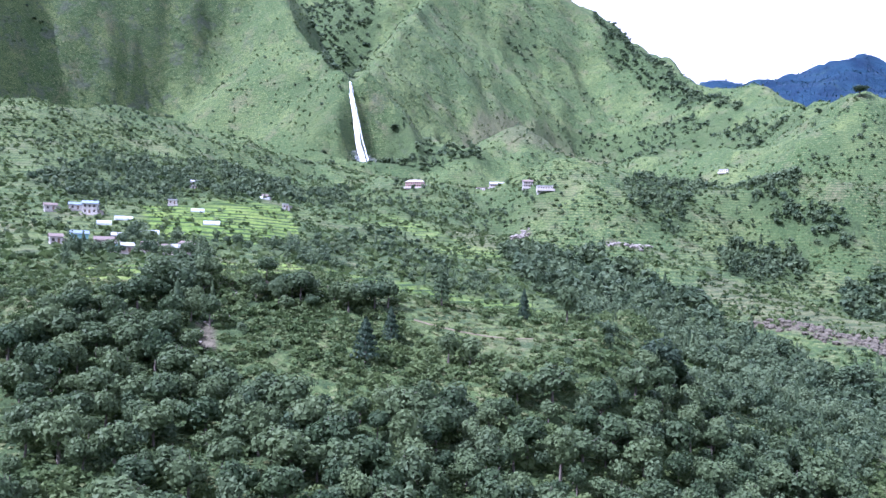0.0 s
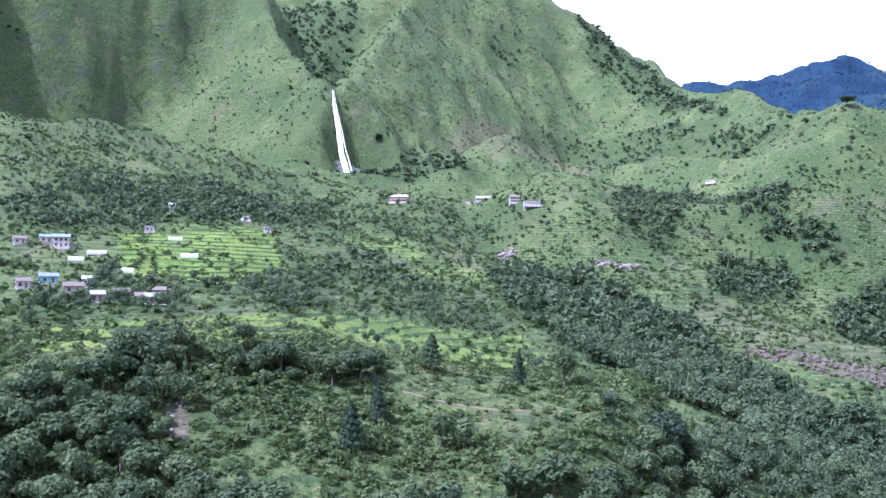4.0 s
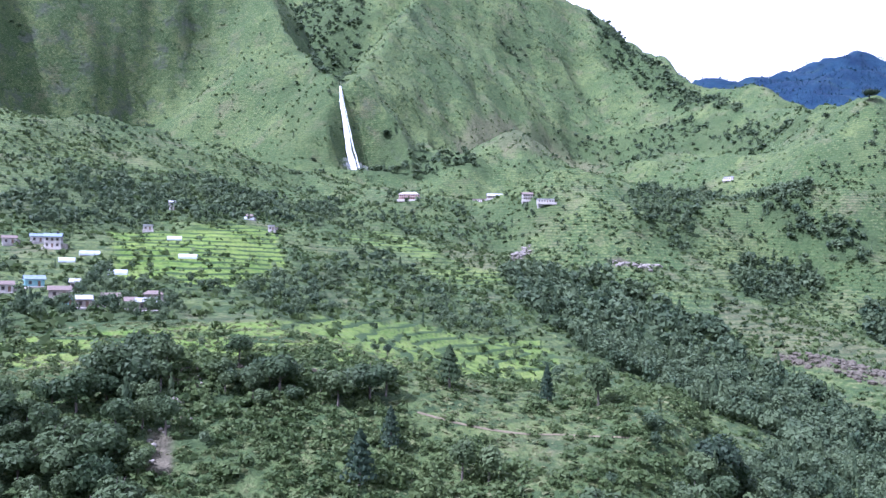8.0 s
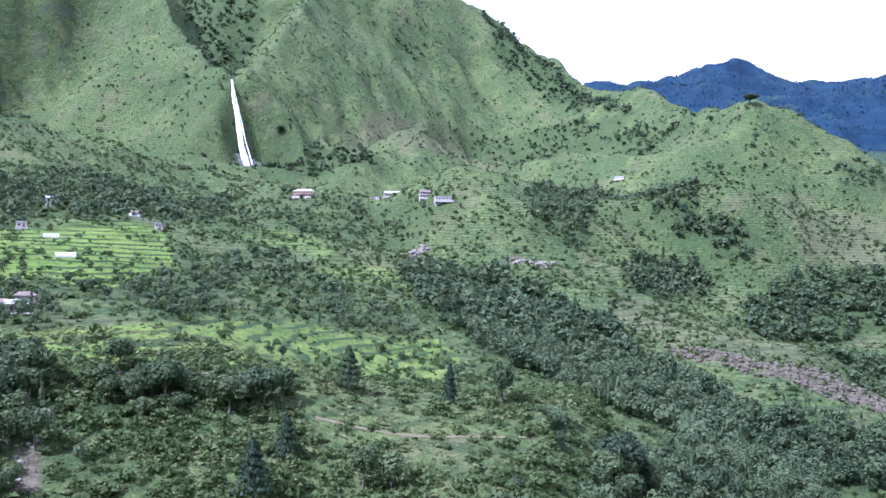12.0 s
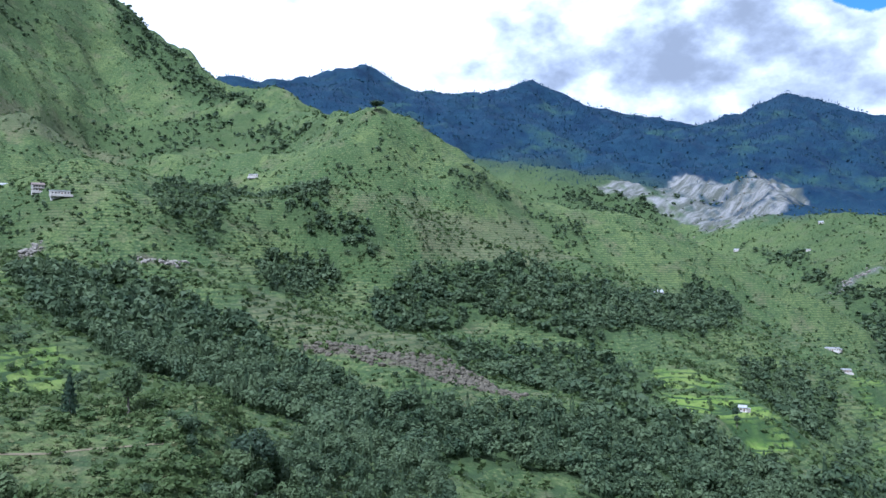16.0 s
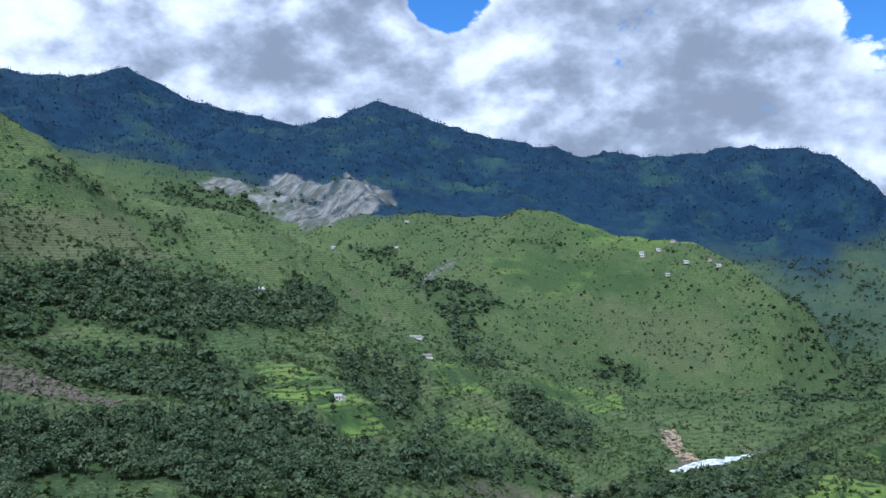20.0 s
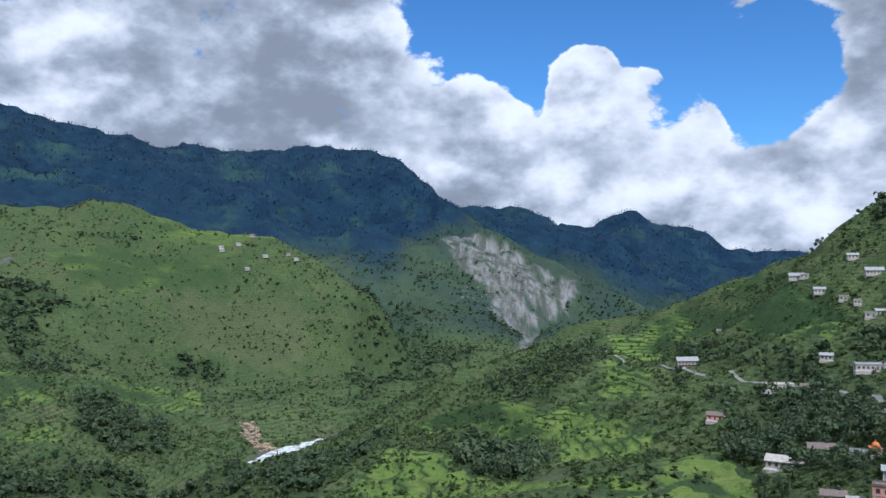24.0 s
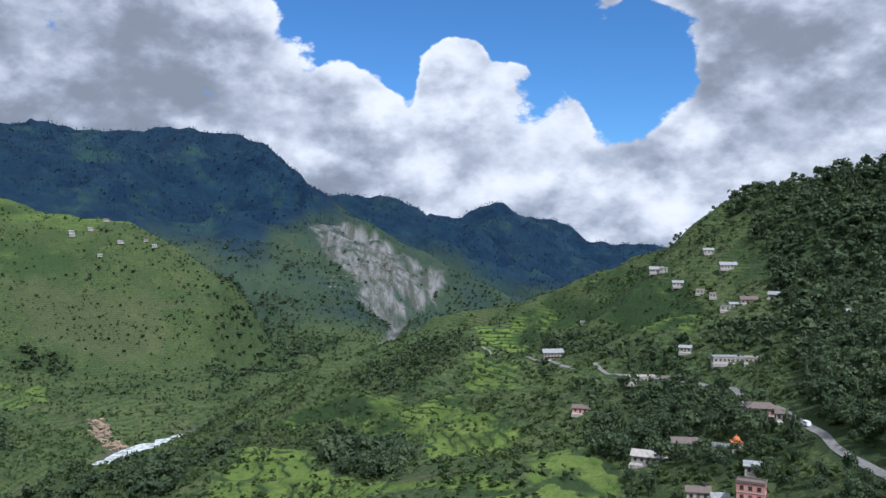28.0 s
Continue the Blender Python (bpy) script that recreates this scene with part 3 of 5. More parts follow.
FIELDS_SOUTH = [
    (1, [(803, 118), (772, 68), (645, -45), (566, -70), (493, -74), (460, -50), (444, -19), (592, -10), (628, 23), (720, 45), (763, 107)]),
    (0.9, [(458, 106), (581, 105), (700, 90), (483, 43), (372, -1), (336, -36), (321, -43), (312, -38)]),
    (1, [(986, -90), (1032, -185), (713, -244), (620, -229), (574, -196), (731, -190), (909, -163), (835, -115), (814, -80)]),
    (0.9, [(819, -74), (694, -96), (591, -89), (615, -68), (665, -56)]),
]
FIELDS_HAMLET = [
    (0.8, [(454, -68), (338, -87), (299, -76), (312, -48)]),
    (0.8, [(1016, -217), (970, -260), (745, -245), (933, -224)]),
    (0.5, [(1576, 697), (1626, 621), (1618, 516), (1571, 551), (1530, 676)]),
    (0.9, [(1094, 489), (1185, 478), (1079, 428), (936, 418)]),
    (0.6, [(749, -283), (680, -299), (625, -283), (667, -265)]),
]
WOODS_FRONT = [
    (0.9, [(-100, 158), (-83, 163), (-64, 159), (-53, 146), (-43, 149), (-19, 141), (-1, 151), (17, 164), (37, 168), (67, 210), (157, 400), (215, 394), (95, 158), (-54, 83)]),
    (0.8, [(-98, 170), (-89, 180), (-78, 185), (-64, 178), (-56, 161), (-42, 151), (-20, 138), (-44, 129), (-73, 127)]),
]
SCARS_NEAR = [
    (1, [(182, 489), (227, 474), (292, 496), (310, 439), (271, 390), (246, 419), (200, 440), (179, 473)]),
    (1, [(40, 715), (56, 739), (64, 724), (42, 691)]),
    (1, [(124, 702), (163, 701), (148, 639), (119, 642)]),
    (1, [(-61, 179), (-57, 179), (-53, 166), (-56, 166)]),
    (0.9, [(-65, 202), (-62, 201), (-58, 189), (-60, 190)]),
]
SCARS_FAR = [
    (1, [(1665, 1978), (1843, 2029), (1786, 1871), (1997, 1936), (1958, 1665), (2189, 1740), (2119, 1574), (1652, 1335), (1591, 1393), (1559, 1430), (1726, 1676), (1738, 1798)]),
    (1, [(1273, 906), (1365, 944), (1400, 906), (1324, 903)]),
    (0.8, [(480, 311), (573, 342), (634, 313), (441, 285)]),
]
SCARS_EAST = [
    (1, [(2857, 284), (2923, 175), (2856, 58), (2678, -15), (2593, -153), (2428, -110), (2333, -12), (2240, 11), (2199, 76), (2396, 114), (2540, 203)]),
    (1, [(963, 340), (968, 323), (874, 268), (851, 279)]),
]
DRY = [
    (1, [(-33, 1390), (91, 1622), (185, 1687), (300, 1701), (152, 1232), (68, 1202), (-14, 1380)]),
    (0.8, [(439, 862), (500, 840), (615, 848), (625, 759), (494, 732), (403, 743)]),
    (0.7, [(-3, 782), (43, 674), (25, 615), (-17, 675)]),
    (0.7, [(199, 649), (234, 615), (299, 592), (356, 568), (261, 486), (186, 490), (165, 538)]),
    (0.6, [(1439, 641), (1485, 569), (1545, 435), (1474, 378), (1396, 447), (1381, 565)]),
]
WOODS = WOODS_FRONT + WOODS_GULLY + WOODS_SLOPE + WOODS_NORTH + WOODS_FALL + WOODS_TERRACE + WOODS_EAST + WOODS_GORGE + WOODS_SOUTH + WOODS_HOMES + WOODS_RAVINE + WOODS_CREST
FIELDS = FIELDS_NORTH + FIELDS_EAST + FIELDS_SOUTH + FIELDS_HAMLET
SCARS = SCARS_NEAR + SCARS_FAR + SCARS_EAST


def patches(x, y, outlines, ragged=1.0, seed=40):
    """The share of a kind of ground inside its outlines, with ragged rims."""
    x, y = np.atleast_1d(np.asarray(x, float)), np.atleast_1d(np.asarray(y, float))
    shape, x, y = x.shape, x.ravel(), y.ravel()
    far = np.clip(np.hypot(x, y) / 600, 0.25, 2.5)
    edge = ragged * far * (26 * fbm(x / 34, y / 34, 3, seed) + 12 * fbm(x / 8, y / 8, 2, seed + 7))
    most = np.zeros(x.shape)
    for share, line in outlines:
        p = np.array(line, float)
        low, high = p.min(0) - 30, p.max(0) + 30
        i = np.nonzero((x > low[0]) & (x < high[0]) & (y > low[1]) & (y < high[1]))[0]
        if not len(i):
            continue
        px, py = x[i], y[i]
        inside, near = np.zeros(len(i), bool), np.full(len(i), 1e9)
        for (ax, ay), (bx, by) in zip(p, np.roll(p, -1, 0)):
            dx, dy = bx - ax, by - ay
            k = np.clip(((px - ax) * dx + (py - ay) * dy) / (dx * dx + dy * dy + 1e-9), 0, 1)
            near = np.minimum(near, np.hypot(px - ax - k * dx, py - ay - k * dy))
            if dy:
                inside ^= ((ay > py) != (by > py)) & (px < dx * (py - ay) / dy + ax)
        rim = 2.5 * far[i]
        most[i] = np.maximum(most[i], share * soft_step(np.where(inside, near, -near) + edge[i], -rim, rim))
    return most.reshape(shape)


def far_haze(x, y, z):
    """Share of blue haze and cloud shade painted into the far conifer forests' colour."""
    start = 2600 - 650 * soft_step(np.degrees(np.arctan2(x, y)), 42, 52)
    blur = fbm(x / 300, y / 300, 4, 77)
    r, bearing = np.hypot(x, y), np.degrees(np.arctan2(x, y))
    # a weaker share of that haze on the flanks round the gorge, under the forests
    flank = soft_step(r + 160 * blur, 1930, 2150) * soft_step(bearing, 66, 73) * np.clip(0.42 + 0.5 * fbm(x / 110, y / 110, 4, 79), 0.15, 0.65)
    range_haze = soft_step(r + 350 * blur - start, 0, 350) * np.maximum(soft_step(z + 260 * blur - 190 * soft_step(bearing, 80, 88), 190, 330), soft_step(r, 3300, 3600))
    return np.maximum(flank, range_haze)


def cover(x, y):
    """Shares of wood, field, bare and dry ground."""
    bare = patches(x, y, SCARS, 0.6, 61) * soft_step(fbm(x / 17, y / 17, 4, 67), -0.2, -0.02)
    bank, _, _ = along(RIVER, x, y)
    bare = np.maximum(bare, soft_step(bank + 14 * fbm(x / 15, y / 15, 2, 68), 17, 10) * soft_step(x, 450, 560))
    field = patches(x, y, FIELDS, 0.8, 51) * (1 - bare)
    wood = patches(x, y, WOODS) * (1 - bare) * (1 - 0.85 * soft_step(field, 0.4, 0.9))
    r = np.hypot(x, y)
    spots = fbm(x / 90, y / 90, 4, 71)
    # scattered groves everywhere, closed forest on the far ranges and high behind the fall
    grove = soft_step(spots, 0.12, 0.22) * 0.4
    high = soft_step(r, 2500, 2900) * (0.55 + 0.45 * soft_step(spots, -0.2, 0.0))
    lee = soft_step(x - 0.35 * y, 600, 950) * soft_step(y, 1500, 1800) * 0.85
    # the wooded flanks beyond the terraced hill
    grove = np.maximum(grove, 0.6 * soft_step(r, 1950, 2150) * soft_step(np.degrees(np.arctan2(x, y)), 60, 74) * soft_step(spots, -0.12, 0.08))
    grove = np.maximum(grove, 0.3 * soft_step(r, 1050, 1250) * soft_step(np.degrees(np.arctan2(x, y)), 45, 55))
    wood = np.maximum(wood, np.maximum(grove * (1 - 0.85 * field), np.maximum(high, lee)) * (1 - bare))
    return wood, field * (1 - 0.6 * wood), bare, patches(x, y, DRY, 1.0, 83)


def terraced(x, y, h):
    """Steps of the fields, with steep risers."""
    field = cover(x, y)[1]
    tall = np.where(np.hypot(x, y) < 380, 1.3, np.where(np.hypot(x, y) < 1000, 2.6, 5.0))
    n = h / tall
    flat = np.floor(n) + soft_step(n - np.floor(n), 0.62, 0.95)
    return h + field * (flat * tall - h)
# Houses: x, y, width, storeys, roof, wall, top, turn.
VILLAGE = [
    (-212, 430, 9, 1, "gable", "white", "blue", 31),
    (-196, 414, 11, 2, "gable", "white", "blue", 11),
    (-221, 420, 9, 1, "gable", "white", "brown", 34),
    (-164, 333, 10, 1, "gable", "teal", "blue", 36),
    (-168, 320, 7, 1, "gable", "white", "brown", 34),
    (-144, 325, 5, 1, "gable", "white", "tin", 19),
    (-133, 295, 5, 1, "flat", "teal", "tin", 34),
    (-127, 294, 7, 1, "gable", "stone", "tin", 29),
    (-142, 308, 10, 1, "gable", "stone", "brown", 25),
    (-121, 302, 8, 1, "gable", "stone", "brown", 31),
    (-104, 290, 9, 1, "gable", "stone", "tin", 28),
    (-108, 308, 9, 1, "hip", "stone", "brown", 19),
    (-110, 292, 5, 1, "gable", "white", "brown", 24),
    (-196, 583, 7, 2, "gable", "white", "tin", 33),
    (-187, 514, 8, 1, "flat", "white", "tin", 16),
    (-130, 593, 6, 1, "flat", "white", "tin", 18),
    (-151, 615, 6, 1, "gable", "white", "brown", 25),
]
KNOLL = [
    (-50, 851, 24, 2, "hip", "brick", "pale", -11),
    (38, 872, 24, 1, "gable", "stone", "tin", 7),
    (22, 896, 18, 1, "flat", "white", "brown", -12),
    (64, 802, 12, 2, "gable", "white", "brown", 5),
    (79, 782, 19, 1, "flat", "white", "tin", 4),
    (324, 1030, 14, 1, "flat", "white", "tin", -32),
    (676, 701, 16, 1, "gable", "white", "tin", -29),
    (467, 407, 6, 1, "gable", "white", "tin", -53),
    (838, 600, 18, 1, "flat", "white", "tin", -64),
    (793, 553, 12, 1, "flat", "stone", "tin", -40),
    (1484, 1284, 12, 1, "gable", "white", "tin", -54),
]
HAMLET = [
    (353, -141, 9, 2, "flat", "white", "brown", -100),
    (327, -138, 13, 2, "hip", "brick", "brown", -107),
    (317, -141, 5, 2, "gable", "white", "brown", -105),
    (336, -96, 13, 1, "gable", "white", "pale", -119),
    (336, -111, 12, 2, "gable", "white", "brown", -99),
    (311, -116, 8, 1, "flat", "stone", "tin", -117),
    (277, -113, 6, 1, "gable", "white", "tin", -114),
    (257, -104, 10, 2, "flat", "pink", "brown", -121),
    (277, -95, 9, 2, "gable", "white", "brown", -105),
    (264, -97, 6, 1, "gable", "stone", "tin", -99),
    (336, -104, 6, 1, "flat", "stone", "pale", -103),
    (489, -104, 11, 1, "gable", "pink", "brown", -111),
    (507, -144, 22, 2, "flat", "white", "pale", -95),
    (479, -152, 9, 1, "gable", "white", "brown", -112),
    (477, -186, 24, 1, "flat", "white", "tin", -99),
    (462, -192, 9, 2, "flat", "white", "pale", -112),
    (677, -123, 20, 2, "gable", "stone", "tin", -86),
    (535, -181, 9, 1, "gable", "white", "tin", -115),
]
UPHILL = [
    (699, -274, 19, 1, "gable", "white", "tin", -100),
    (662, -247, 7, 2, "flat", "white", "pale", -112),
    (681, -244, 9, 1, "flat", "white", "pale", -118),
    (620, -258, 17, 1, "gable", "stone", "brown", -105),
    (598, -269, 15, 1, "gable", "white", "tin", -128),
    (601, -233, 10, 1, "flat", "white", "tin", -114),
    (621, -247, 9, 1, "gable", "white", "tin", -97),
    (779, -239, 18, 1, "gable", "white", "tin", -103),
    (724, -240, 13, 1, "gable", "white", "tin", -99),
    (751, -277, 13, 1, "gable", "white", "tin", -98),
    (466, -250, 5, 1, "gable", "white", "tin", -123),
    (851, -186, 6, 1, "flat", "white", "tin", -106),
    (740, -320, 11, 1, "gable", "white", "tin", -108),
    (770, -243, 10, 2, "flat", "white", "pale", -118),
]
PLATEAU = [
    (1609, 595, 10, 1, "gable", "white", "tin", -77),
    (1636, 572, 10, 1, "gable", "white", "tin", -58),
    (1608, 508, 11, 1, "gable", "white", "tin", -66),
    (1640, 455, 10, 1, "gable", "white", "tin", -76),
    (1569, 531, 9, 1, "gable", "white", "tin", -84),
    (1645, 472, 9, 1, "gable", "white", "brown", -81),
    (1616, 599, 10, 1, "gable", "white", "tin", -74),
    (1604, 1162, 12, 1, "gable", "white", "tin", -51),
    (1484, 1106, 11, 1, "flat", "white", "tin", -49),
    (1675, 555, 11, 1, "gable", "white", "brown", -81),
]
TUNNELS = [(-175, 407, 9, 30), (-177, 388, 7, 22), (-148, 373, 9, 18), (-134, 426, 9, 16), (-161, 485, 8, 20), (-151, 615, 7, 15)]
ROAD = [(420, -165, 0), (370, -150, 0), (330, -147, 0), (311, -143, 0), (299, -141, 0), (290, -140, 0), (278, -138, 0), (267, -134.5, 0), (255, -132.5, 0), (244, -131, 0), (232, -129.5, 0), (205, -128, 0), (170, -140, 0)]
LANE = [(900, -75, 0), (751, -94, 0), (684, -113, 0), (634, -130, 0), (570, -140, 0), (507, -148, 0), (460, -160, 0), (420, -165, 0)]
PATHWAY = [(-8, 203, 0), (10, 202, 0), (21, 203, 0), (31, 202, 0), (40, 199, 0)]
CLEARINGS = [(a[0] * (1 - 1.5 / math.hypot(a[0], a[1])), a[1] * (1 - 1.5 / math.hypot(a[0], a[1])), 0.4 * a[2] + 1.8) for a in VILLAGE + KNOLL + HAMLET + UPHILL + PLATEAU + TUNNELS]
CLEARINGS += [(x, y, 5.0) for x, y, _ in ROAD] + [((a[0] + b[0]) / 2, (a[1] + b[1]) / 2, 5.0) for a, b in zip(ROAD, ROAD[1:])]
# ---------------------------------------------------------------- the ground, one sheet


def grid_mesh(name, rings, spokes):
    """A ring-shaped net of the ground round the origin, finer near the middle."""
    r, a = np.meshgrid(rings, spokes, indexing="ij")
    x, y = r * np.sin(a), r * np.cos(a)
    z = terraced(x, y, land(x, y))
    n, m = r.shape
    verts = np.stack([x, y, z], -1).reshape(-1, 3)
    i = np.arange(n - 1)[:, None] * m + np.arange(m)[None, :]
    j = np.arange(n - 1)[:, None] * m + (np.arange(m)[None, :] + 1) % m
    quads = np.stack([i, j, j + m, i + m], -1).reshape(-1, 4)
    me = bpy.data.meshes.new(name)
    me.vertices.add(len(verts))
    me.vertices.foreach_set("co", verts.ravel())
    me.loops.add(quads.size)
    me.loops.foreach_set("vertex_index", quads[:, ::-1].ravel().astype(np.int32))
    me.polygons.add(len(quads))
    me.polygons.foreach_set("loop_start", np.arange(0, quads.size, 4, dtype=np.int32))
    me.polygons.foreach_set("loop_total", np.full(len(quads), 4, dtype=np.int32))
    me.update(calc_edges=True)
    me.shade_smooth()
    return me


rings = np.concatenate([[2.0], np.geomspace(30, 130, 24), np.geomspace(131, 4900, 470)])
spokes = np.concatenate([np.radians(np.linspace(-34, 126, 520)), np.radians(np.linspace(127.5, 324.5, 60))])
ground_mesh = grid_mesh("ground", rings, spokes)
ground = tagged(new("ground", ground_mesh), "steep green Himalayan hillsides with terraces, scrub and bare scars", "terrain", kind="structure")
ground_mesh.materials.append(GROUND)
_co = np.empty(len(ground_mesh.vertices) * 3)
ground_mesh.vertices.foreach_get("co", _co)
_co = _co.reshape(-1, 3)
for _name, _share in zip(("wood", "field", "bare", "dry", "far_haze"), (*cover(_co[:, 0], _co[:, 1]), far_haze(*_co.T))):
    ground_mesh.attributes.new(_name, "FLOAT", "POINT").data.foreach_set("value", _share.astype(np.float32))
# ---------------------------------------------------------------- trees


def part(name, bm, mat, parent, label=""):
    """Links a bmesh, or a mesh, as one part of a thing."""
    if isinstance(bm, bpy.types.Mesh):
        me = bm
    else:
        me = bpy.data.meshes.new(name)
        bm.to_mesh(me)
        bm.free()
    if mat is not None and not me.materials:
        me.materials.append(mat)
    ob = new(name, me)
    ob.parent = parent
    return tagged(ob, label)


def mesh_of(name, verts, faces, mat, tint=None, smooth=False):
    """A mesh from arrays of corners and of faces that all have as many corners."""
    me = bpy.data.meshes.new(name)
    k = faces.shape[1]
    me.vertices.add(len(verts))
    me.vertices.foreach_set("co", np.ascontiguousarray(verts, dtype=np.float32).ravel())
    me.loops.add(faces.size)
    me.loops.foreach_set("vertex_index", np.ascontiguousarray(faces, dtype=np.int32).ravel())
    me.polygons.add(len(faces))
    me.polygons.foreach_set("loop_start", np.arange(0, faces.size, k, dtype=np.int32))
    me.polygons.foreach_set("loop_total", np.full(len(faces), k, dtype=np.int32))
    if tint is not None:
        me.attributes.new("tint", "FLOAT", "POINT").data.foreach_set("value", tint.astype(np.float32))
    me.update(calc_edges=True)
    me.materials.append(mat)
    if smooth:
        me.shade_smooth()
    return me


def leaf_cloud(rng, count, size, corners=4, lobes=6, spire=0.0):
    """Leaf sprays on the lobes of a crown of radius 1 round (0, 0, 0): corners (count, corners, 3)."""
    if spire:
        z = rng.random(count) ** 0.8
        a = rng.random(count) * 6.283
        rad = (1 - z) ** 0.75 * (0.75 + 0.3 * np.sin(z * 40 + a * 2)) + 0.04
        u = np.stack([np.cos(a), np.sin(a), np.full(count, 0.35)], -1)
        p = np.stack([np.cos(a) * rad, np.sin(a) * rad, (z * 2 - 1) * spire], -1)
    else:
        c = rng.normal(size=(lobes, 3))
        c *= (0.56 * rng.random((lobes, 1)) ** 0.4) / np.linalg.norm(c, axis=1)[:, None]
        c[:, 2] *= 0.85
        big = 0.4 + 0.24 * rng.random(lobes)
        k = rng.integers(0, lobes, count)
        u = rng.normal(size=(count, 3))
        u[:, 2] = u[:, 2] * 0.9 + 0.25
        u /= np.linalg.norm(u, axis=1)[:, None]
        p = c[k] + u * (big[k] * (0.72 + 0.36 * rng.random(count)))[:, None]
    n = u + 0.38 * rng.normal(size=(count, 3))
    n /= np.linalg.norm(n, axis=1)[:, None]
    e = np.cross(n, rng.normal(size=(count, 3)))
    e /= np.linalg.norm(e, axis=1)[:, None]
    f = np.cross(n, e)
    s = size * (0.6 + 0.8 * rng.random((count, 1)))
    if corners == 4:
        q = [p - e * s - f * s * 0.5, p + e * s * 0.7 - f * s * 0.75, p + e * s + f * s * 0.5, p - e * s * 0.6 + f * s * 0.8]
    else:
        q = [p - e * s - f * s * 0.6, p + e * s - f * s * 0.6, p + f * s * 1.1]
    return np.stack(q, 1)


def scatter(name, spots, heights, widths, templates, lift, mat, rng, label, category):
    """Many plants joined into one object: a crown template set at each spot."""
    n = len(spots)
    which = rng.integers(0, len(templates), n)
    turn = rng.random(n) * 6.283
    tints = np.clip(rng.random(n) * 0.75 + 0.6 * (fbm(spots[:, 0] / 45, spots[:, 1] / 45, 3, 91) + 0.2), 0, 1)
    all_v, all_t = [], []
    for k, t in enumerate(templates):
        i = np.nonzero(which == k)[0]
        if not len(i):
            continue
        c, s = np.cos(turn[i])[:, None, None], np.sin(turn[i])[:, None, None]
        w, h = widths[i][:, None, None], heights[i][:, None, None]
        x = (t[None, :, :, 0] * c - t[None, :, :, 1] * s) * w + spots[i, 0][:, None, None]
        y = (t[None, :, :, 0] * s + t[None, :, :, 1] * c) * w + spots[i, 1][:, None, None]
        z = t[None, :, :, 2] * h * (1 - lift) + h * lift + spots[i, 2][:, None, None]
        v = np.stack([x, y, z], -1)
        all_t.append(np.repeat(tints[i], v.shape[1] * v.shape[2]))
        all_v.append(v.reshape(-1, 3))
    v = np.concatenate(all_v)
    k = templates[0].shape[1]
    me = mesh_of(name, v, np.arange(len(v)).reshape(-1, k), mat, np.concatenate(all_t))
    return tagged(new(name, me), label, category, kind="stuff")


def sow(rng, count, near, far, left=-33, right=126):
    """Spots spread evenly over a sector of the plan, with their ground height."""
    r = np.sqrt(rng.random(count) * (far ** 2 - near ** 2) + near ** 2)
    a = np.radians(left + (right - left) * rng.random(count))
    x, y = r * np.sin(a), r * np.cos(a)
    return np.stack([x, y, np.zeros(count)], -1)


def grounded(p):
    p[:, 2] = terraced(p[:, 0], p[:, 1], land(p[:, 0], p[:, 1])) - 0.1
    return p


def clear_of(p, gap=9.0):
    """Keeps the plants off the river, the houses and the roads."""
    d, _, _ = along(RIVER, p[:, 0], p[:, 1])
    keep = d > 16
    for hx, hy, reach in CLEARINGS:
        keep &= np.hypot(p[:, 0] - hx, p[:, 1] - hy) > reach
    return keep


rng = np.random.default_rng(7)
thick_crowns = [leaf_cloud(rng, 420, 0.12, 3, 9) for _ in range(6)]
full_crowns = [leaf_cloud(rng, 230, 0.13, 3, 8) for _ in range(8)]
mid_crowns = [leaf_cloud(rng, 110, 0.18, 3, 7) for _ in range(8)]
far_crowns = [leaf_cloud(rng, 36, 0.3, 3, 5) for _ in range(8)]
dim_crowns = [leaf_cloud(rng, 14, 0.52, 3, 3) for _ in range(8)]
tiny_crowns = [leaf_cloud(rng, 8, 0.6, 3, 2) for _ in range(8)]
spires = [leaf_cloud(rng, 40, 0.25, 3, spire=1.0) for _ in range(5)]
dim_spires = [leaf_cloud(rng, 12, 0.5, 3, spire=1.0) for _ in range(5)]


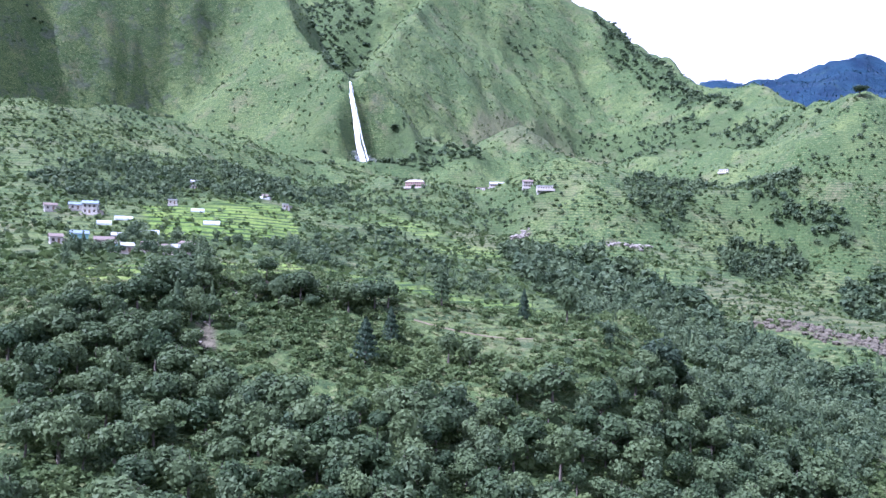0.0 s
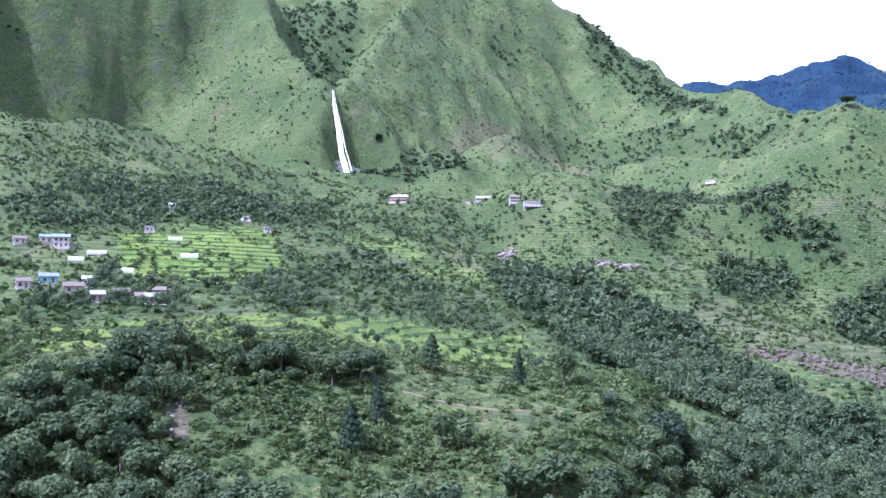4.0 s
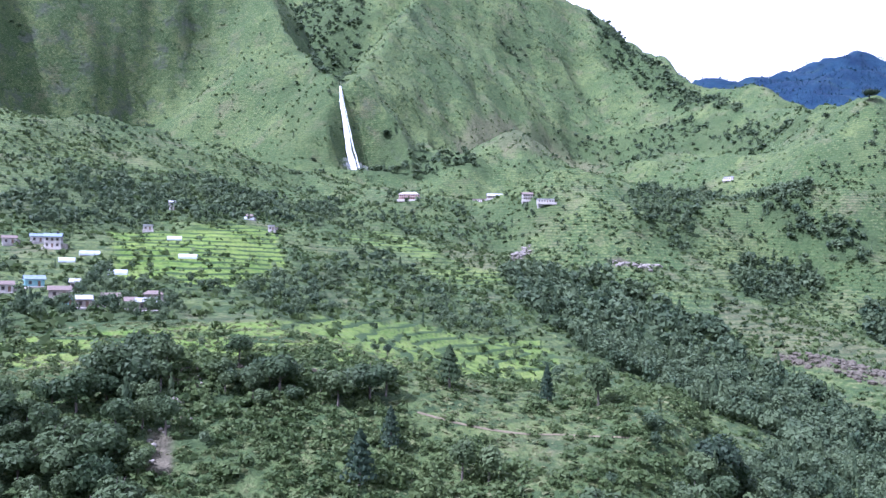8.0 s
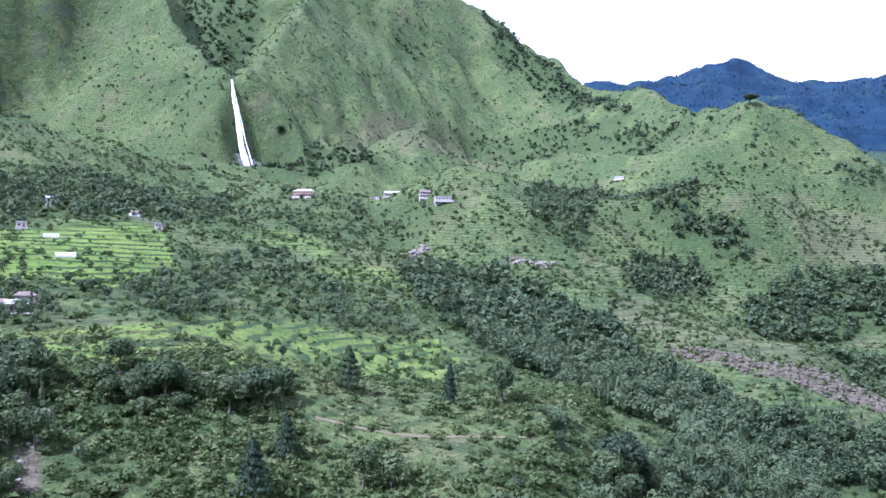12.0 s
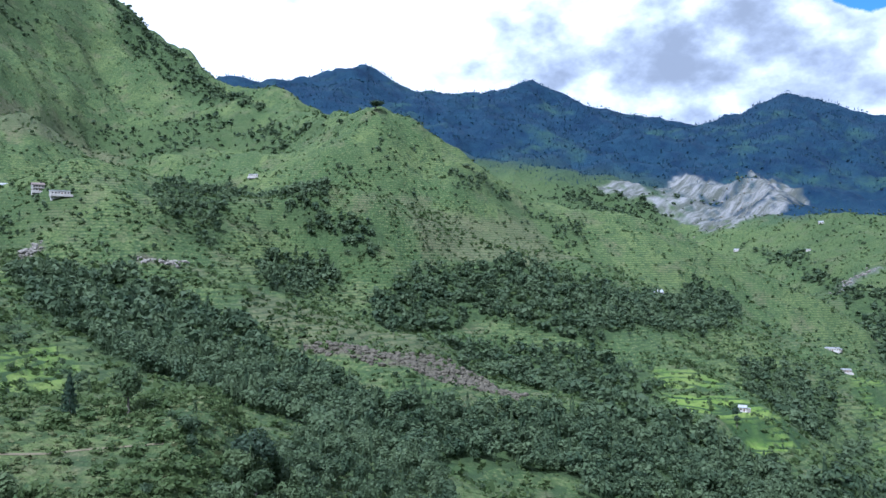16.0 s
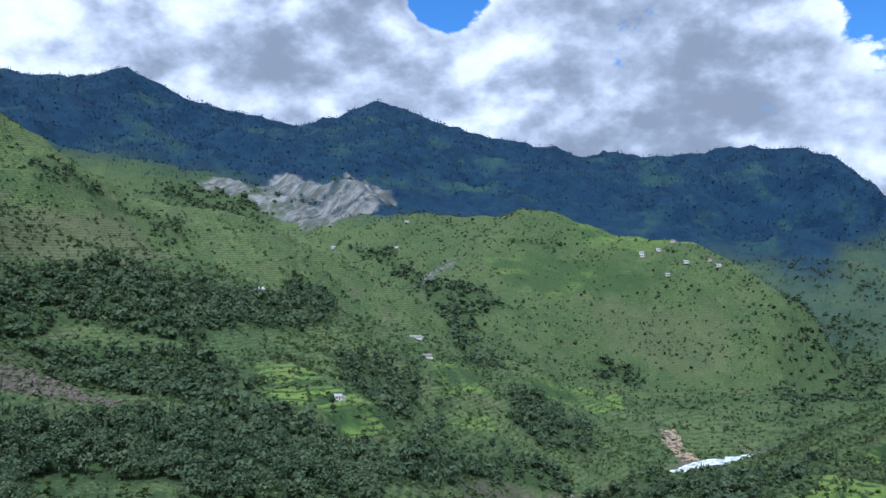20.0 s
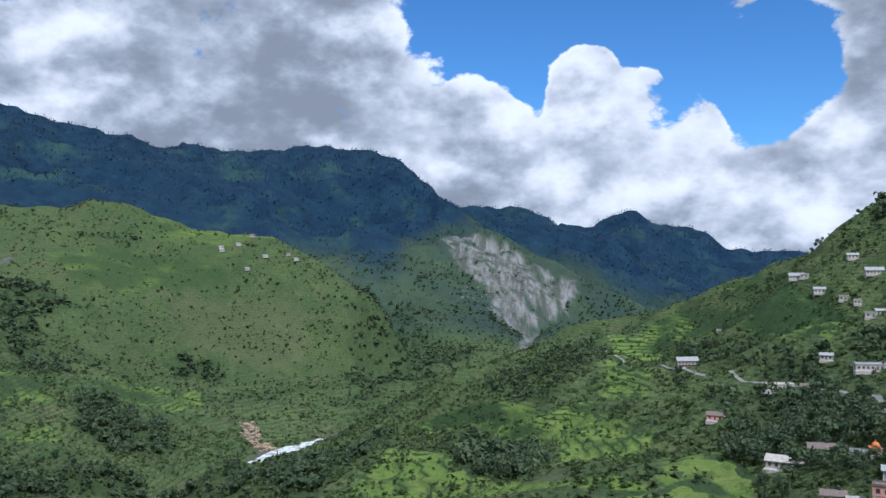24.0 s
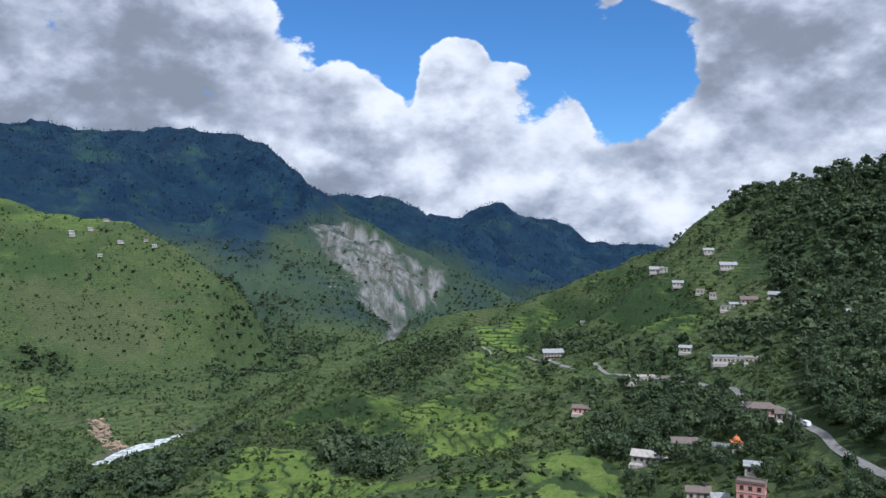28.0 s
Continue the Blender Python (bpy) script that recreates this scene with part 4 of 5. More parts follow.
def plant_woods():
    tiers = (("wood_front", 84, 200, 900, thick_crowns, LEAF_WOOD, (5, 9), 1.0), ("wood_near", 200, 330, 7600, full_crowns, LEAF_WOOD, (5, 10), 1.0), ("wood_slope", 330, 480, 13000, mid_crowns, LEAF_WOOD, (6, 12), 1.1), ("wood_mid", 480, 1100, 66000, far_crowns, LEAF_WOOD, (6, 13), 1.15),
             ("wood_far", 1100, 2600, 92000, dim_crowns, LEAF_WOOD, (8, 14), 1.4), ("wood_distant", 2600, 4700, 90000, tiny_crowns, LEAF_HAZY, (6, 11), 1.3))
    for name, near, far, count, crowns, mat, (low, high), wide in tiers:
        p = sow(rng, count, near, far)
        wood, field, bare, _ = cover(p[:, 0], p[:, 1])
        chance = 0.62 * wood ** 1.7 + 0.07 * soft_step(fbm(p[:, 0] / 55, p[:, 1] / 55, 3, 37), 0.02, 0.2) * (1 - 0.8 * field) + 0.008
        if near < 100:
            chance = 0.7 * wood ** 1.5
        keep = (rng.random(count) < chance * (1 - bare)) & clear_of(p)
        p = grounded(p[keep])
        # trees out in the open stay smaller than those of the woods
        h = (low + (high - low) * rng.random(len(p)) ** 1.5) * (0.45 + 0.55 * np.clip(1.5 * wood[keep] - 0.3, 0, 1))
        spire = rng.random(len(p)) < (0.1 if near < 2000 else 0.8)
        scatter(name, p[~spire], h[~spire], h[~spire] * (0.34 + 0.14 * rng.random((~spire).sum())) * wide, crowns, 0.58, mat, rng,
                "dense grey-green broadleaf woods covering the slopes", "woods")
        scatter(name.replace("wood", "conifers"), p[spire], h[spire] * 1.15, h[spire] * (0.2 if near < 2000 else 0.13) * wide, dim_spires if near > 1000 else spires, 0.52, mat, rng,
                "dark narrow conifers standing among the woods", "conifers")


def plant_scrub():
    bushes = [leaf_cloud(rng, 64, 0.2, 3, 5) for _ in range(6)]
    low = [leaf_cloud(rng, 7, 0.6, 3, 3) for _ in range(6)]
    for name, near, far, count, crowns, size in (("scrub_near", 100, 260, 11000, bushes, (0.6, 2.5)), ("scrub_mid", 240, 1000, 70000, low, (0.8, 2.6)), ("scrub_far", 1000, 2200, 60000, low, (1.1, 3.0))):
        p = sow(rng, count, near, far, *((-37, 42) if near == 100 else (-33, 126)))
        wood, field, bare, _ = cover(p[:, 0], p[:, 1])
        chance = (0.25 + 1.6 * soft_step(fbm(p[:, 0] / 30, p[:, 1] / 30, 3, 33), -0.1, 0.2)) * (1 - 0.7 * field) * (1 - 0.8 * bare)
        keep = (rng.random(count) < chance) & clear_of(p)
        p = grounded(p[keep])
        h = size[0] + (size[1] - size[0]) * rng.random(len(p)) ** 2
        scatter(name, p, h * 1.3, h * (0.9 + 0.5 * rng.random(len(p))), crowns, 0.3, SCRUB, rng, "low olive-green scrub on the hillside", "scrub")


def plant_tufts():
    """Grass clumps over the nearest slope."""
    blades = [leaf_cloud(rng, 5, 0.75, 3, 2) for _ in range(6)]
    p = sow(rng, 20000, 105, 280, -36, 40)
    wood, field, bare, _ = cover(p[:, 0], p[:, 1])
    keep = (rng.random(len(p)) < (1 - 0.8 * bare) * (0.35 + soft_step(fbm(p[:, 0] / 14, p[:, 1] / 14, 2, 35), -0.05, 0.15))) & clear_of(p)
    p = grounded(p[keep])
    h = 0.3 + 0.5 * rng.random(len(p)) ** 2
    scatter("grass_clumps", p, h, h * 1.5, blades, 0.3, TUFT, rng, "rough olive grass clumps on the slope", "grass")


plant_woods()
plant_scrub()
plant_tufts()


# ---------------------------------------------------------------- trees that stand singly


def tube(rows, sides=6):
    """Corners and quads of a round limb through rows of (x, y, z, radius)."""
    rows = np.asarray(rows, float)
    a = np.arange(sides) / sides * 6.283
    v = np.concatenate([np.stack([r[0] + np.cos(a) * r[3], r[1] + np.sin(a) * r[3], np.full(sides, r[2])], -1) for r in rows])
    i = np.arange(len(rows) - 1)[:, None] * sides + np.arange(sides)[None, :]
    j = np.arange(len(rows) - 1)[:, None] * sides + (np.arange(sides)[None, :] + 1) % sides
    return v, np.stack([i, j, j + sides, i + sides], -1).reshape(-1, 4)


def joined(pieces):
    """Several (corners, faces) as one."""
    start, vs, fs = 0, [], []
    for v, f in pieces:
        vs.append(v)
        fs.append(f + start)
        start += len(v)
    return np.concatenate(vs), np.concatenate(fs)


def tree_model(rng, tall, wide, lift, mat, leaves=950, size=0.1, spire=0.0, lobes=9):
    """A tree of its own: a trunk with limbs, and a crown of leaf sprays."""
    limbs = [tube([(0, 0, -0.6, 0.035 * tall), (0.1, 0.05, tall * 0.25, 0.026 * tall), (0.05, 0.15, tall * 0.55, 0.016 * tall), (0, 0, tall * 0.85, 0.004 * tall)])]
    if not spire:
        for k in range(5):
            a = k * 1.26 + rng.random()
            reach = wide * (0.5 + 0.3 * rng.random())
            z = tall * (0.28 + 0.07 * k)
            limbs.append(tube([(0, 0, z, 0.014 * tall), (math.cos(a) * reach * 0.5, math.sin(a) * reach * 0.5, z + 0.12 * tall, 0.01 * tall), (math.cos(a) * reach, math.sin(a) * reach, z + 0.24 * tall, 0.003 * tall)], 5))
    v, f = joined(limbs)
    trunk = mesh_of("trunk", v, f, BARK, smooth=True)
    q = leaf_cloud(rng, leaves, size, 3, lobes, spire)
    q = q * np.array([wide, wide, tall * (1 - lift) * 0.5]) + np.array([0, 0, tall * (1 + lift) * 0.5])
    q = q.reshape(-1, 3)
    crown = mesh_of("crown", q, np.arange(len(q)).reshape(-1, 3), mat)
    base = new("tree")
    part("trunk", trunk, None, base)
    part("crown", crown, None, base)
    return base


def set_down(model, x, y, turn, scale, label, group=""):
    z = float(land(np.array([x]), np.array([y]))[0])
    model.scale = (scale, scale, scale)
    ob = copy_thing(model, pose(x, y, z, 0, 0, turn))
    return tagged(ob, label, "tree", group)


def drop_model(model):
    for o in (*model.children_recursive, model):
        bpy.data.objects.remove(o)


def plant_near():
    rng = np.random.default_rng(21)
    broad = [tree_model(rng, 8.5, 3.4 + 0.5 * (k % 3), 0.2, LEAF) for k in range(7)]
    p = sow(rng, 2600, 84, 222, -42, 72)
    wood = patches(p[:, 0], p[:, 1], WOODS)
    p = p[(rng.random(len(p)) < wood + 0.015) & clear_of(p)]
    kept = []
    for x, y, _ in p:
        if all((x - a) ** 2 + (y - b) ** 2 > 17 for a, b in kept):
            kept.append((x, y))
    for x, y in kept[:285]:
        set_down(broad[rng.integers(0, 7)], x, y, rng.random() * 360, 0.6 + 0.7 * rng.random(), "broadleaf tree with a rounded grey-green crown on a scrubby slope", "slope trees")
    for m in broad:
        drop_model(m)
    for x, y, tall, wide, lift, spire, mat, words in (
            (24.3, 227, 9.5, 2.2, 0.06, 1.0, NEEDLE, "dark columnar cypress on the brow of the slope"),
            (37.4, 226, 12, 4.6, 0.25, 0, LEAF, "broad oak with a dark open crown on the brow"),
            (-0.9, 221, 11.5, 3.6, 0.15, 0.9, LEAF, "tall tapering tree at the edge of the meadow"),
            (60, 199, 12.5, 6.2, 0.2, 0, NEEDLE, "large round dark oak standing alone on the slope"),
            (-51, 208.5, 7.5, 4.4, 0.4, 0, LEAF, "flat-topped spreading tree beside the stone wall"),
            (-20.2, 265, 4.6, 1.6, 0.2, 0, NEEDLE, "small round dark tree alone in the meadow"),
            (-17.4, 170, 10.5, 3.6, 0.1, 1.0, NEEDLE, "layered dark conifer on the scrubby slope"),
            (-12.8, 186, 9, 2.6, 0.1, 1.0, NEEDLE, "slim dark conifer on the scrubby slope"),
            (466, 978, 15, 12, 0.3, 0, NEEDLE, "wide dark tree crowning the green hilltop"),
            (443, 392, 8, 3, 0.3, 0, NEEDLE, "small dark tree standing in the bright meadow"),
            (438, 387, 7, 2.4, 0.3, 0, NEEDLE, "slender dark tree in the bright meadow")):
        m = tree_model(rng, tall, wide, lift, mat, 1300, 0.085, spire, 12)
        set_down(m, x, y, rng.random() * 360, 1.0, words)
        drop_model(m)


plant_near()


# ---------------------------------------------------------------- houses


def box(w, d, h, z=0.0, bevel=0.0):
    bm = bmesh.new()
    bmesh.ops.create_cube(bm, size=1.0, matrix=Matrix.Translation((0, 0, z + h / 2)) @ Matrix.Diagonal((w, d, h, 1)))
    if bevel:
        bmesh.ops.bevel(bm, geom=bm.edges[:], offset=bevel, segments=1, affect="EDGES")
    return bm


def roof_mesh(kind, w, d, z):
    """A roof with overhanging eaves and some thickness, over walls that end at z."""
    over = 0.55
    if kind == "flat":
        bm = box(w + 0.5, d + 0.5, 0.22, z, 0.03)
        for x, y, bw, bd in ((0, d / 2 + 0.1, w + 0.4, 0.18), (0, -d / 2 - 0.1, w + 0.4, 0.18), (w / 2 + 0.1, 0, 0.18, d), (-w / 2 - 0.1, 0, 0.18, d)):
            bmesh.ops.create_cube(bm, size=1.0, matrix=Matrix.Translation((x, y, z + 0.45)) @ Matrix.Diagonal((bw, bd, 0.5, 1)))
        return bm
    rise = 0.34 * d if kind == "gable" else 0.3 * d
    inset = 0.0 if kind == "gable" else min(0.4 * w, 0.5 * d)
    a, b = w / 2 + over, d / 2 + over
    eave = z - 0.34 * over
    bm = bmesh.new()
    for lift in (0.0, 0.16):
        ring = [bm.verts.new((x, y, eave + lift)) for x, y in ((-a, -b), (a, -b), (a, b), (-a, b))]
        ridge = [bm.verts.new((x, 0, z + rise + lift)) for x in (-a + inset, a - inset)]
        for q in ((ring[0], ring[1], ridge[1], ridge[0]), (ring[2], ring[3], ridge[0], ridge[1])):
            bm.faces.new(q)
        if inset:
            bm.faces.new((ring[1], ring[2], ridge[1]))
            bm.faces.new((ring[3], ring[0], ridge[0]))
        if lift:
            for i in range(4):
                bm.faces.new((low[i], low[(i + 1) % 4], ring[(i + 1) % 4], ring[i]))
        low = ring
    return bm


def gable_walls(w, d, h, foot, kind):
    bm = box(w, d, h + foot, -foot, 0.0)
    if kind == "gable":
        for x in (-w / 2 + 0.15, w / 2 - 0.15):
            v = [bm.verts.new((x + s, y, z)) for s in (-0.14, 0.14) for y, z in ((-d / 2 + 0.05, h - 0.05), (d / 2 - 0.05, h - 0.05), (0, h + 0.33 * d - 0.1))]
            for q in ((0, 1, 2), (5, 4, 3), (0, 3, 4, 1), (1, 4, 5, 2), (2, 5, 3, 0)):
                bm.faces.new([v[i] for i in q])
    return bm


def as_mesh(name, bm, mat):
    me = bpy.data.meshes.new(name)
    bm.to_mesh(me)
    bm.free()
    me.materials.append(mat)
    return me


def frame_bm(w, h):
    bm = bmesh.new()
    for x, z, bw, bh in ((-w / 2, 0, 0.1, h), (w / 2, 0, 0.1, h), (0, h / 2, w + 0.1, 0.1), (0, -h / 2, w + 0.24, 0.12), (0, 0, 0.06, h)):
        bmesh.ops.create_cube(bm, size=1.0, matrix=Matrix.Translation((x, 0, z)) @ Matrix.Diagonal((bw, 0.14, bh, 1)))
    return bm


WINDOW_FRAME = as_mesh("window", frame_bm(1.0, 1.2), TIMBER)
PANE = as_mesh("pane", box(0.95, 0.05, 1.15, -0.575), GLASS)
DOOR = as_mesh("door", box(1.0, 0.1, 2.05), TIMBER)
DOOR_FRAME = as_mesh("door_frame", frame_bm(1.1, 2.1), TIMBER)
ROOFS = {"blue": "a blue tin roof", "brown": "a brown slate roof", "tin": "a grey tin roof", "pale": "a pale concrete roof"}
WALL_WORDS = {"white": "whitewashed", "stone": "rubble stone", "teal": "teal painted", "pink": "pink painted", "brick": "red-brown plastered"}


def house(x, y, w, storeys, roof, wall, top, turn, group):
    d = min(max(0.55 * w, 3.6), 7.5)
    c, s = math.cos(radians(turn)), math.sin(radians(turn))
    cx, cy = np.array([-w, w, w, -w, 0]) / 2, np.array([-d, -d, d, d, 0]) / 2
    g = land(x + cx * c - cy * s, y + cx * s + cy * c)
    z, h = float(np.mean(g)), 2.65 * storeys + 0.2
    words = {1: "single-storey", 2: "two-storey", 3: "three-storey"}[storeys]
    base = tagged(new("house"), f"{words} {WALL_WORDS[wall]} house with {ROOFS[top]} on a slope", "house", group)
    base.matrix_world = pose(x, y, z, 0, 0, turn)
    part("wall", gable_walls(w, d, h, z - float(g.min()) + 0.8, roof), WALLS[wall], base)
    part("roof", roof_mesh(roof, w, d, h), TOPS[top], base)
    many = max(2, int(w / 2.4))
    for k in range(storeys):
        if storeys > 1 and k:
            part("floor_band", box(w + 0.3, d + 0.3, 0.14, 2.65 * k + 0.02, 0.02), WALLS["white"] if wall != "white" else TOPS["pale"], base)
        for i in range(many):
            wx, wz = (i + 0.5 - many / 2) * (w - 0.6) / many, 2.65 * k + 1.45
            if k == 0 and i == many // 2:
                o = part("door", DOOR, None, base)
                o.matrix_basis = pose(wx, -d / 2 - 0.05, 0.05)
                continue
            o = part("window", WINDOW_FRAME, None, base)
            o.matrix_basis = pose(wx, -d / 2 - 0.03, wz)
            q = part("pane", PANE, None, o)
            q.matrix_basis = pose(0, 0.0, 0)
        for side in (-1, 1):
            o = part("window", WINDOW_FRAME, None, base)
            o.matrix_basis = pose(side * (w / 2 + 0.03), 0, 2.65 * k + 1.45, 0, 0, 90)
            part("pane", PANE, None, o)
    # the yard before the house, held by a low wall, and a lean-to at its side
    part("yard", box(w * 1.15, 3.2, 2.0, -1.95, 0.05), TOPS["pale"], base).matrix_basis = pose(0.4, -d / 2 - 1.7, 0)
    if int(w + 3 * storeys) % 2:
        part("lean_to", box(2.6, d * 0.7, 3.0, -1.0), WALLS["stone"], base).matrix_basis = pose(w / 2 + 1.2, 0.3, 0)
        part("lean_to_roof", box(3.2, d * 0.85, 0.12, 2.05), TOPS["tin"], base).matrix_basis = pose(w / 2 + 1.25, 0.3, 0, 0, 7)
    if wall == "white" and w > 7:
        part("water_tank", box(1.1, 1.1, 1.2, h + (0.2 if roof == "flat" else 0.34 * d), 0.15), GLASS, base, "black plastic water tank").matrix_basis = pose(w / 4, 0.2, 0)
    if storeys > 1 and w > 8:
        part("balcony", box(w * 0.8, 1.1, 0.14, 2.6), TOPS["pale"], base).matrix_basis = pose(0, -d / 2 - 0.5, 0)
        rail = bmesh.new()
        for i in range(9):
            bmesh.ops.create_cube(rail, size=1.0, matrix=Matrix.Translation(((i - 4) * w * 0.098, -d / 2 - 1.0, 3.2)) @ Matrix.Diagonal((0.08, 0.08, 0.9, 1)))
        bmesh.ops.create_cube(rail, size=1.0, matrix=Matrix.Translation((0, -d / 2 - 1.0, 3.65)) @ Matrix.Diagonal((w * 0.8, 0.1, 0.08, 1)))
        part("railing", rail, TIMBER, base)
    return base


for _group, _list in (("village houses by the fields", VILLAGE), ("houses below the waterfall", KNOLL), ("hamlet houses", HAMLET), ("houses up the terraced hill", UPHILL), ("houses on the far plateau", PLATEAU)):
    for _row in _list:
        _size = 0.7 if _list in (UPHILL, VILLAGE) else 0.8
        _floors = 1 if _row[5] == "white" and _list in (HAMLET, UPHILL) else _row[3]
        house(_row[0], _row[1], _row[2] * _size, _floors, *_row[4:], _group)


def polytunnel(x, y, w, turn):
    """An arched film tunnel on hoops."""
    z = float(land(np.array([x]), np.array([y]))[0])
    base = tagged(new("polytunnel"), "white plastic polytunnel standing among green terraced fields", "greenhouse", "polytunnels")
    base.matrix_world = pose(x, y, z, 0, 0, turn)
    n, r = 10, 2.1
    a = np.linspace(0, math.pi, n)
    bm = bmesh.new()
    rows = [[bm.verts.new((sx * w / 2, -math.cos(t) * r, math.sin(t) * 2.3)) for t in a] for sx in (-1, 1)]
    for i in range(n - 1):
        bm.faces.new((rows[0][i], rows[0][i + 1], rows[1][i + 1], rows[1][i]))
    for row in rows:
        bm.faces.new(row)
    part("cover", bm, PLASTIC, base)
    for k in range(4):
        hx = (k / 3 - 0.5) * w
        v, f = joined([tube([(0, 0, 0, 0.04), (0, 0, 0.3, 0.04)], 4)])
        hoop = bmesh.new()
        for t0, t1 in zip(a, a[1:]):
            m = (t0 + t1) / 2
            bmesh.ops.create_cube(hoop, size=1.0, matrix=Matrix.Translation((hx, -math.cos(m) * 2.13, math.sin(m) * 2.33)) @ Matrix.Rotation(m - math.pi / 2, 4, "X") @ Matrix.Diagonal((0.07, 0.8, 0.05, 1)))
        part("hoop", hoop, TOPS["tin"], base)


for _row in TUNNELS:
    polytunnel(*_row)


# ---------------------------------------------------------------- water


def ribbon(name, line, width, lift, mat, label, category, step=4.0, across=4, ragged=0.0):
    """A strip laid along a line of the plan; lift is above the ground, or above the line's own heights if they are set."""
    pts = []
    for (ax, ay, az), (bx, by, bz) in zip(line, line[1:]):
        n = max(1, int(math.hypot(bx - ax, by - ay) / step))
        pts += [(ax + (bx - ax) * i / n, ay + (by - ay) * i / n, az + (bz - az) * i / n) for i in range(n)]
    p = np.array(pts + [line[-1]], float)
    for _ in range(4):
        p[1:-1] = (p[:-2] + 2 * p[1:-1] + p[2:]) / 4
    t = np.gradient(p[:, :2], axis=0)
    t /= np.linalg.norm(t, axis=1)[:, None]
    s = np.linspace(-1, 1, across + 1)
    half = width / 2 * (1 + ragged * 2 * fbm(np.arange(len(p)) * 0.31, np.zeros(len(p)), 2, 15))
    x = p[:, :1] - t[:, 1:] * half[:, None] * s
    y = p[:, 1:2] + t[:, :1] * half[:, None] * s
    z = (land(x, y) + lift) if not line[0][2] else np.repeat(p[:, 2:], across + 1, 1) + lift + 0.5 * fbm(x / 3, y / 3, 2, 14)
    v = np.stack([x, y, z], -1).reshape(-1, 3)
    m = across + 1
    i = (np.arange(len(p) - 1)[:, None] * m + np.arange(across)[None, :]).reshape(-1)
    me = mesh_of(name, v, np.stack([i, i + m, i + m + 1, i + 1], -1), mat, smooth=True)
    return tagged(new(name, me), label, category, kind="structure")


ribbon("water", RIVER[4:11], 17, -1.7, RIVER_WATER, "foaming grey-white mountain river between boulders", "river", 4.0, 6, 0.9)
ribbon("road", ROAD, 2.7, 0.25, ASPHALT, "narrow worn grey asphalt hill road", "road", 3.0)
ribbon("lane", LANE, 2.4, 0.3, ASPHALT, "narrow grey lane along the terraced hill", "road", 4.0)
ribbon("footpath", PATHWAY, 0.9, 0.1, DIRT, "trodden earth footpath across the slope", "path", 2.0)


def waterfall():
    base = tagged(new("waterfall"), "tall thin white waterfall dropping down a green cliff", "waterfall")
    rng = np.random.default_rng(5)
    spine = np.array([(-176, 1236, 587), (-171, 1215, 566), (-168, 1207, 550), (-160, 1197, 518), (-153, 1186, 485), (-145, 1179, 458), (-142, 1176, 450)], float)
    s = np.linspace(0, 1, 60)
    k = np.linspace(0, 1, len(spine))
    line = np.stack([np.interp(s, k, spine[:, i]) for i in range(3)], -1)
    for w in range(6):
        main = w < 3
        side = rng.normal() * (0.45 if main else 0.9)
        wide = (0.9 + 8.0 * s ** 1.5) * (0.5 if main else 0.16)
        cx = line[:, 0] + side * (1.6 + 5.5 * s) + 3.0 * fbm(s * 9, np.full(60, w * 3.1), 3, w)
        cy = line[:, 1] - 4.0 - 0.4 * w
        a = np.arange(8) / 8 * 6.283
        v = np.stack([cx[:, None] + np.cos(a) * wide[:, None] * (1 + 0.5 * fbm(s[:, None] * 24 + a, np.full((60, 8), w * 2.0), 2, 31)),
                      cy[:, None] + np.sin(a) * (0.5 + 0.25 * wide[:, None]), np.repeat(line[:, 2:], 8, 1)], -1).reshape(-1, 3)
        i = np.arange(59)[:, None] * 8 + np.arange(8)[None, :]
        j = np.arange(59)[:, None] * 8 + (np.arange(8)[None, :] + 1) % 8
        part("water_strand", mesh_of("water_strand", v, np.stack([i, j, j + 8, i + 8], -1).reshape(-1, 4), FALL, smooth=True), None, base)
    q = leaf_cloud(rng, 160, 0.16, 4, 7) * np.array([24, 12, 17]) + np.array([-148, 1166, 462])
    part("spray", mesh_of("spray", q.reshape(-1, 3), np.arange(640).reshape(-1, 4), MIST), None, base, "pale drifting spray")


waterfall()


# ---------------------------------------------------------------- rocks, walls and small things


def stone_tris(rng, flat=0.75):
    """A rough lump of 20 faces: corners (20, 3, 3)."""
    bm = bmesh.new()
    bmesh.ops.create_icosphere(bm, subdivisions=1, radius=1.0)
    for v in bm.verts:
        v.co *= 0.7 + 0.5 * rng.random()
        v.co.z *= flat
    q = np.array([[tuple(v.co) for v in f.verts] for f in bm.faces])
    bm.free()
    return q


def strew(name, count, cx, cy, a, b, turn, size, mat, label, seed):
    """Many stones over an ellipse of the plan, joined."""
    rng = np.random.default_rng(seed)
    u = rng.normal(size=(count, 2)) * 0.55
    c, s = math.cos(radians(turn)), math.sin(radians(turn))
    p = np.stack([cx + u[:, 0] * a * c - u[:, 1] * b * s, cy + u[:, 0] * a * s + u[:, 1] * b * c, np.zeros(count)], -1)
    p[:, 2] = land(p[:, 0], p[:, 1])
    r = size * (0.35 + rng.random(count) ** 3 * 1.6)
    scatter(name, p, r * 1.2, r * 1.2, [stone_tris(rng) for _ in range(5)], 0.15, mat, rng, label, "rocks")


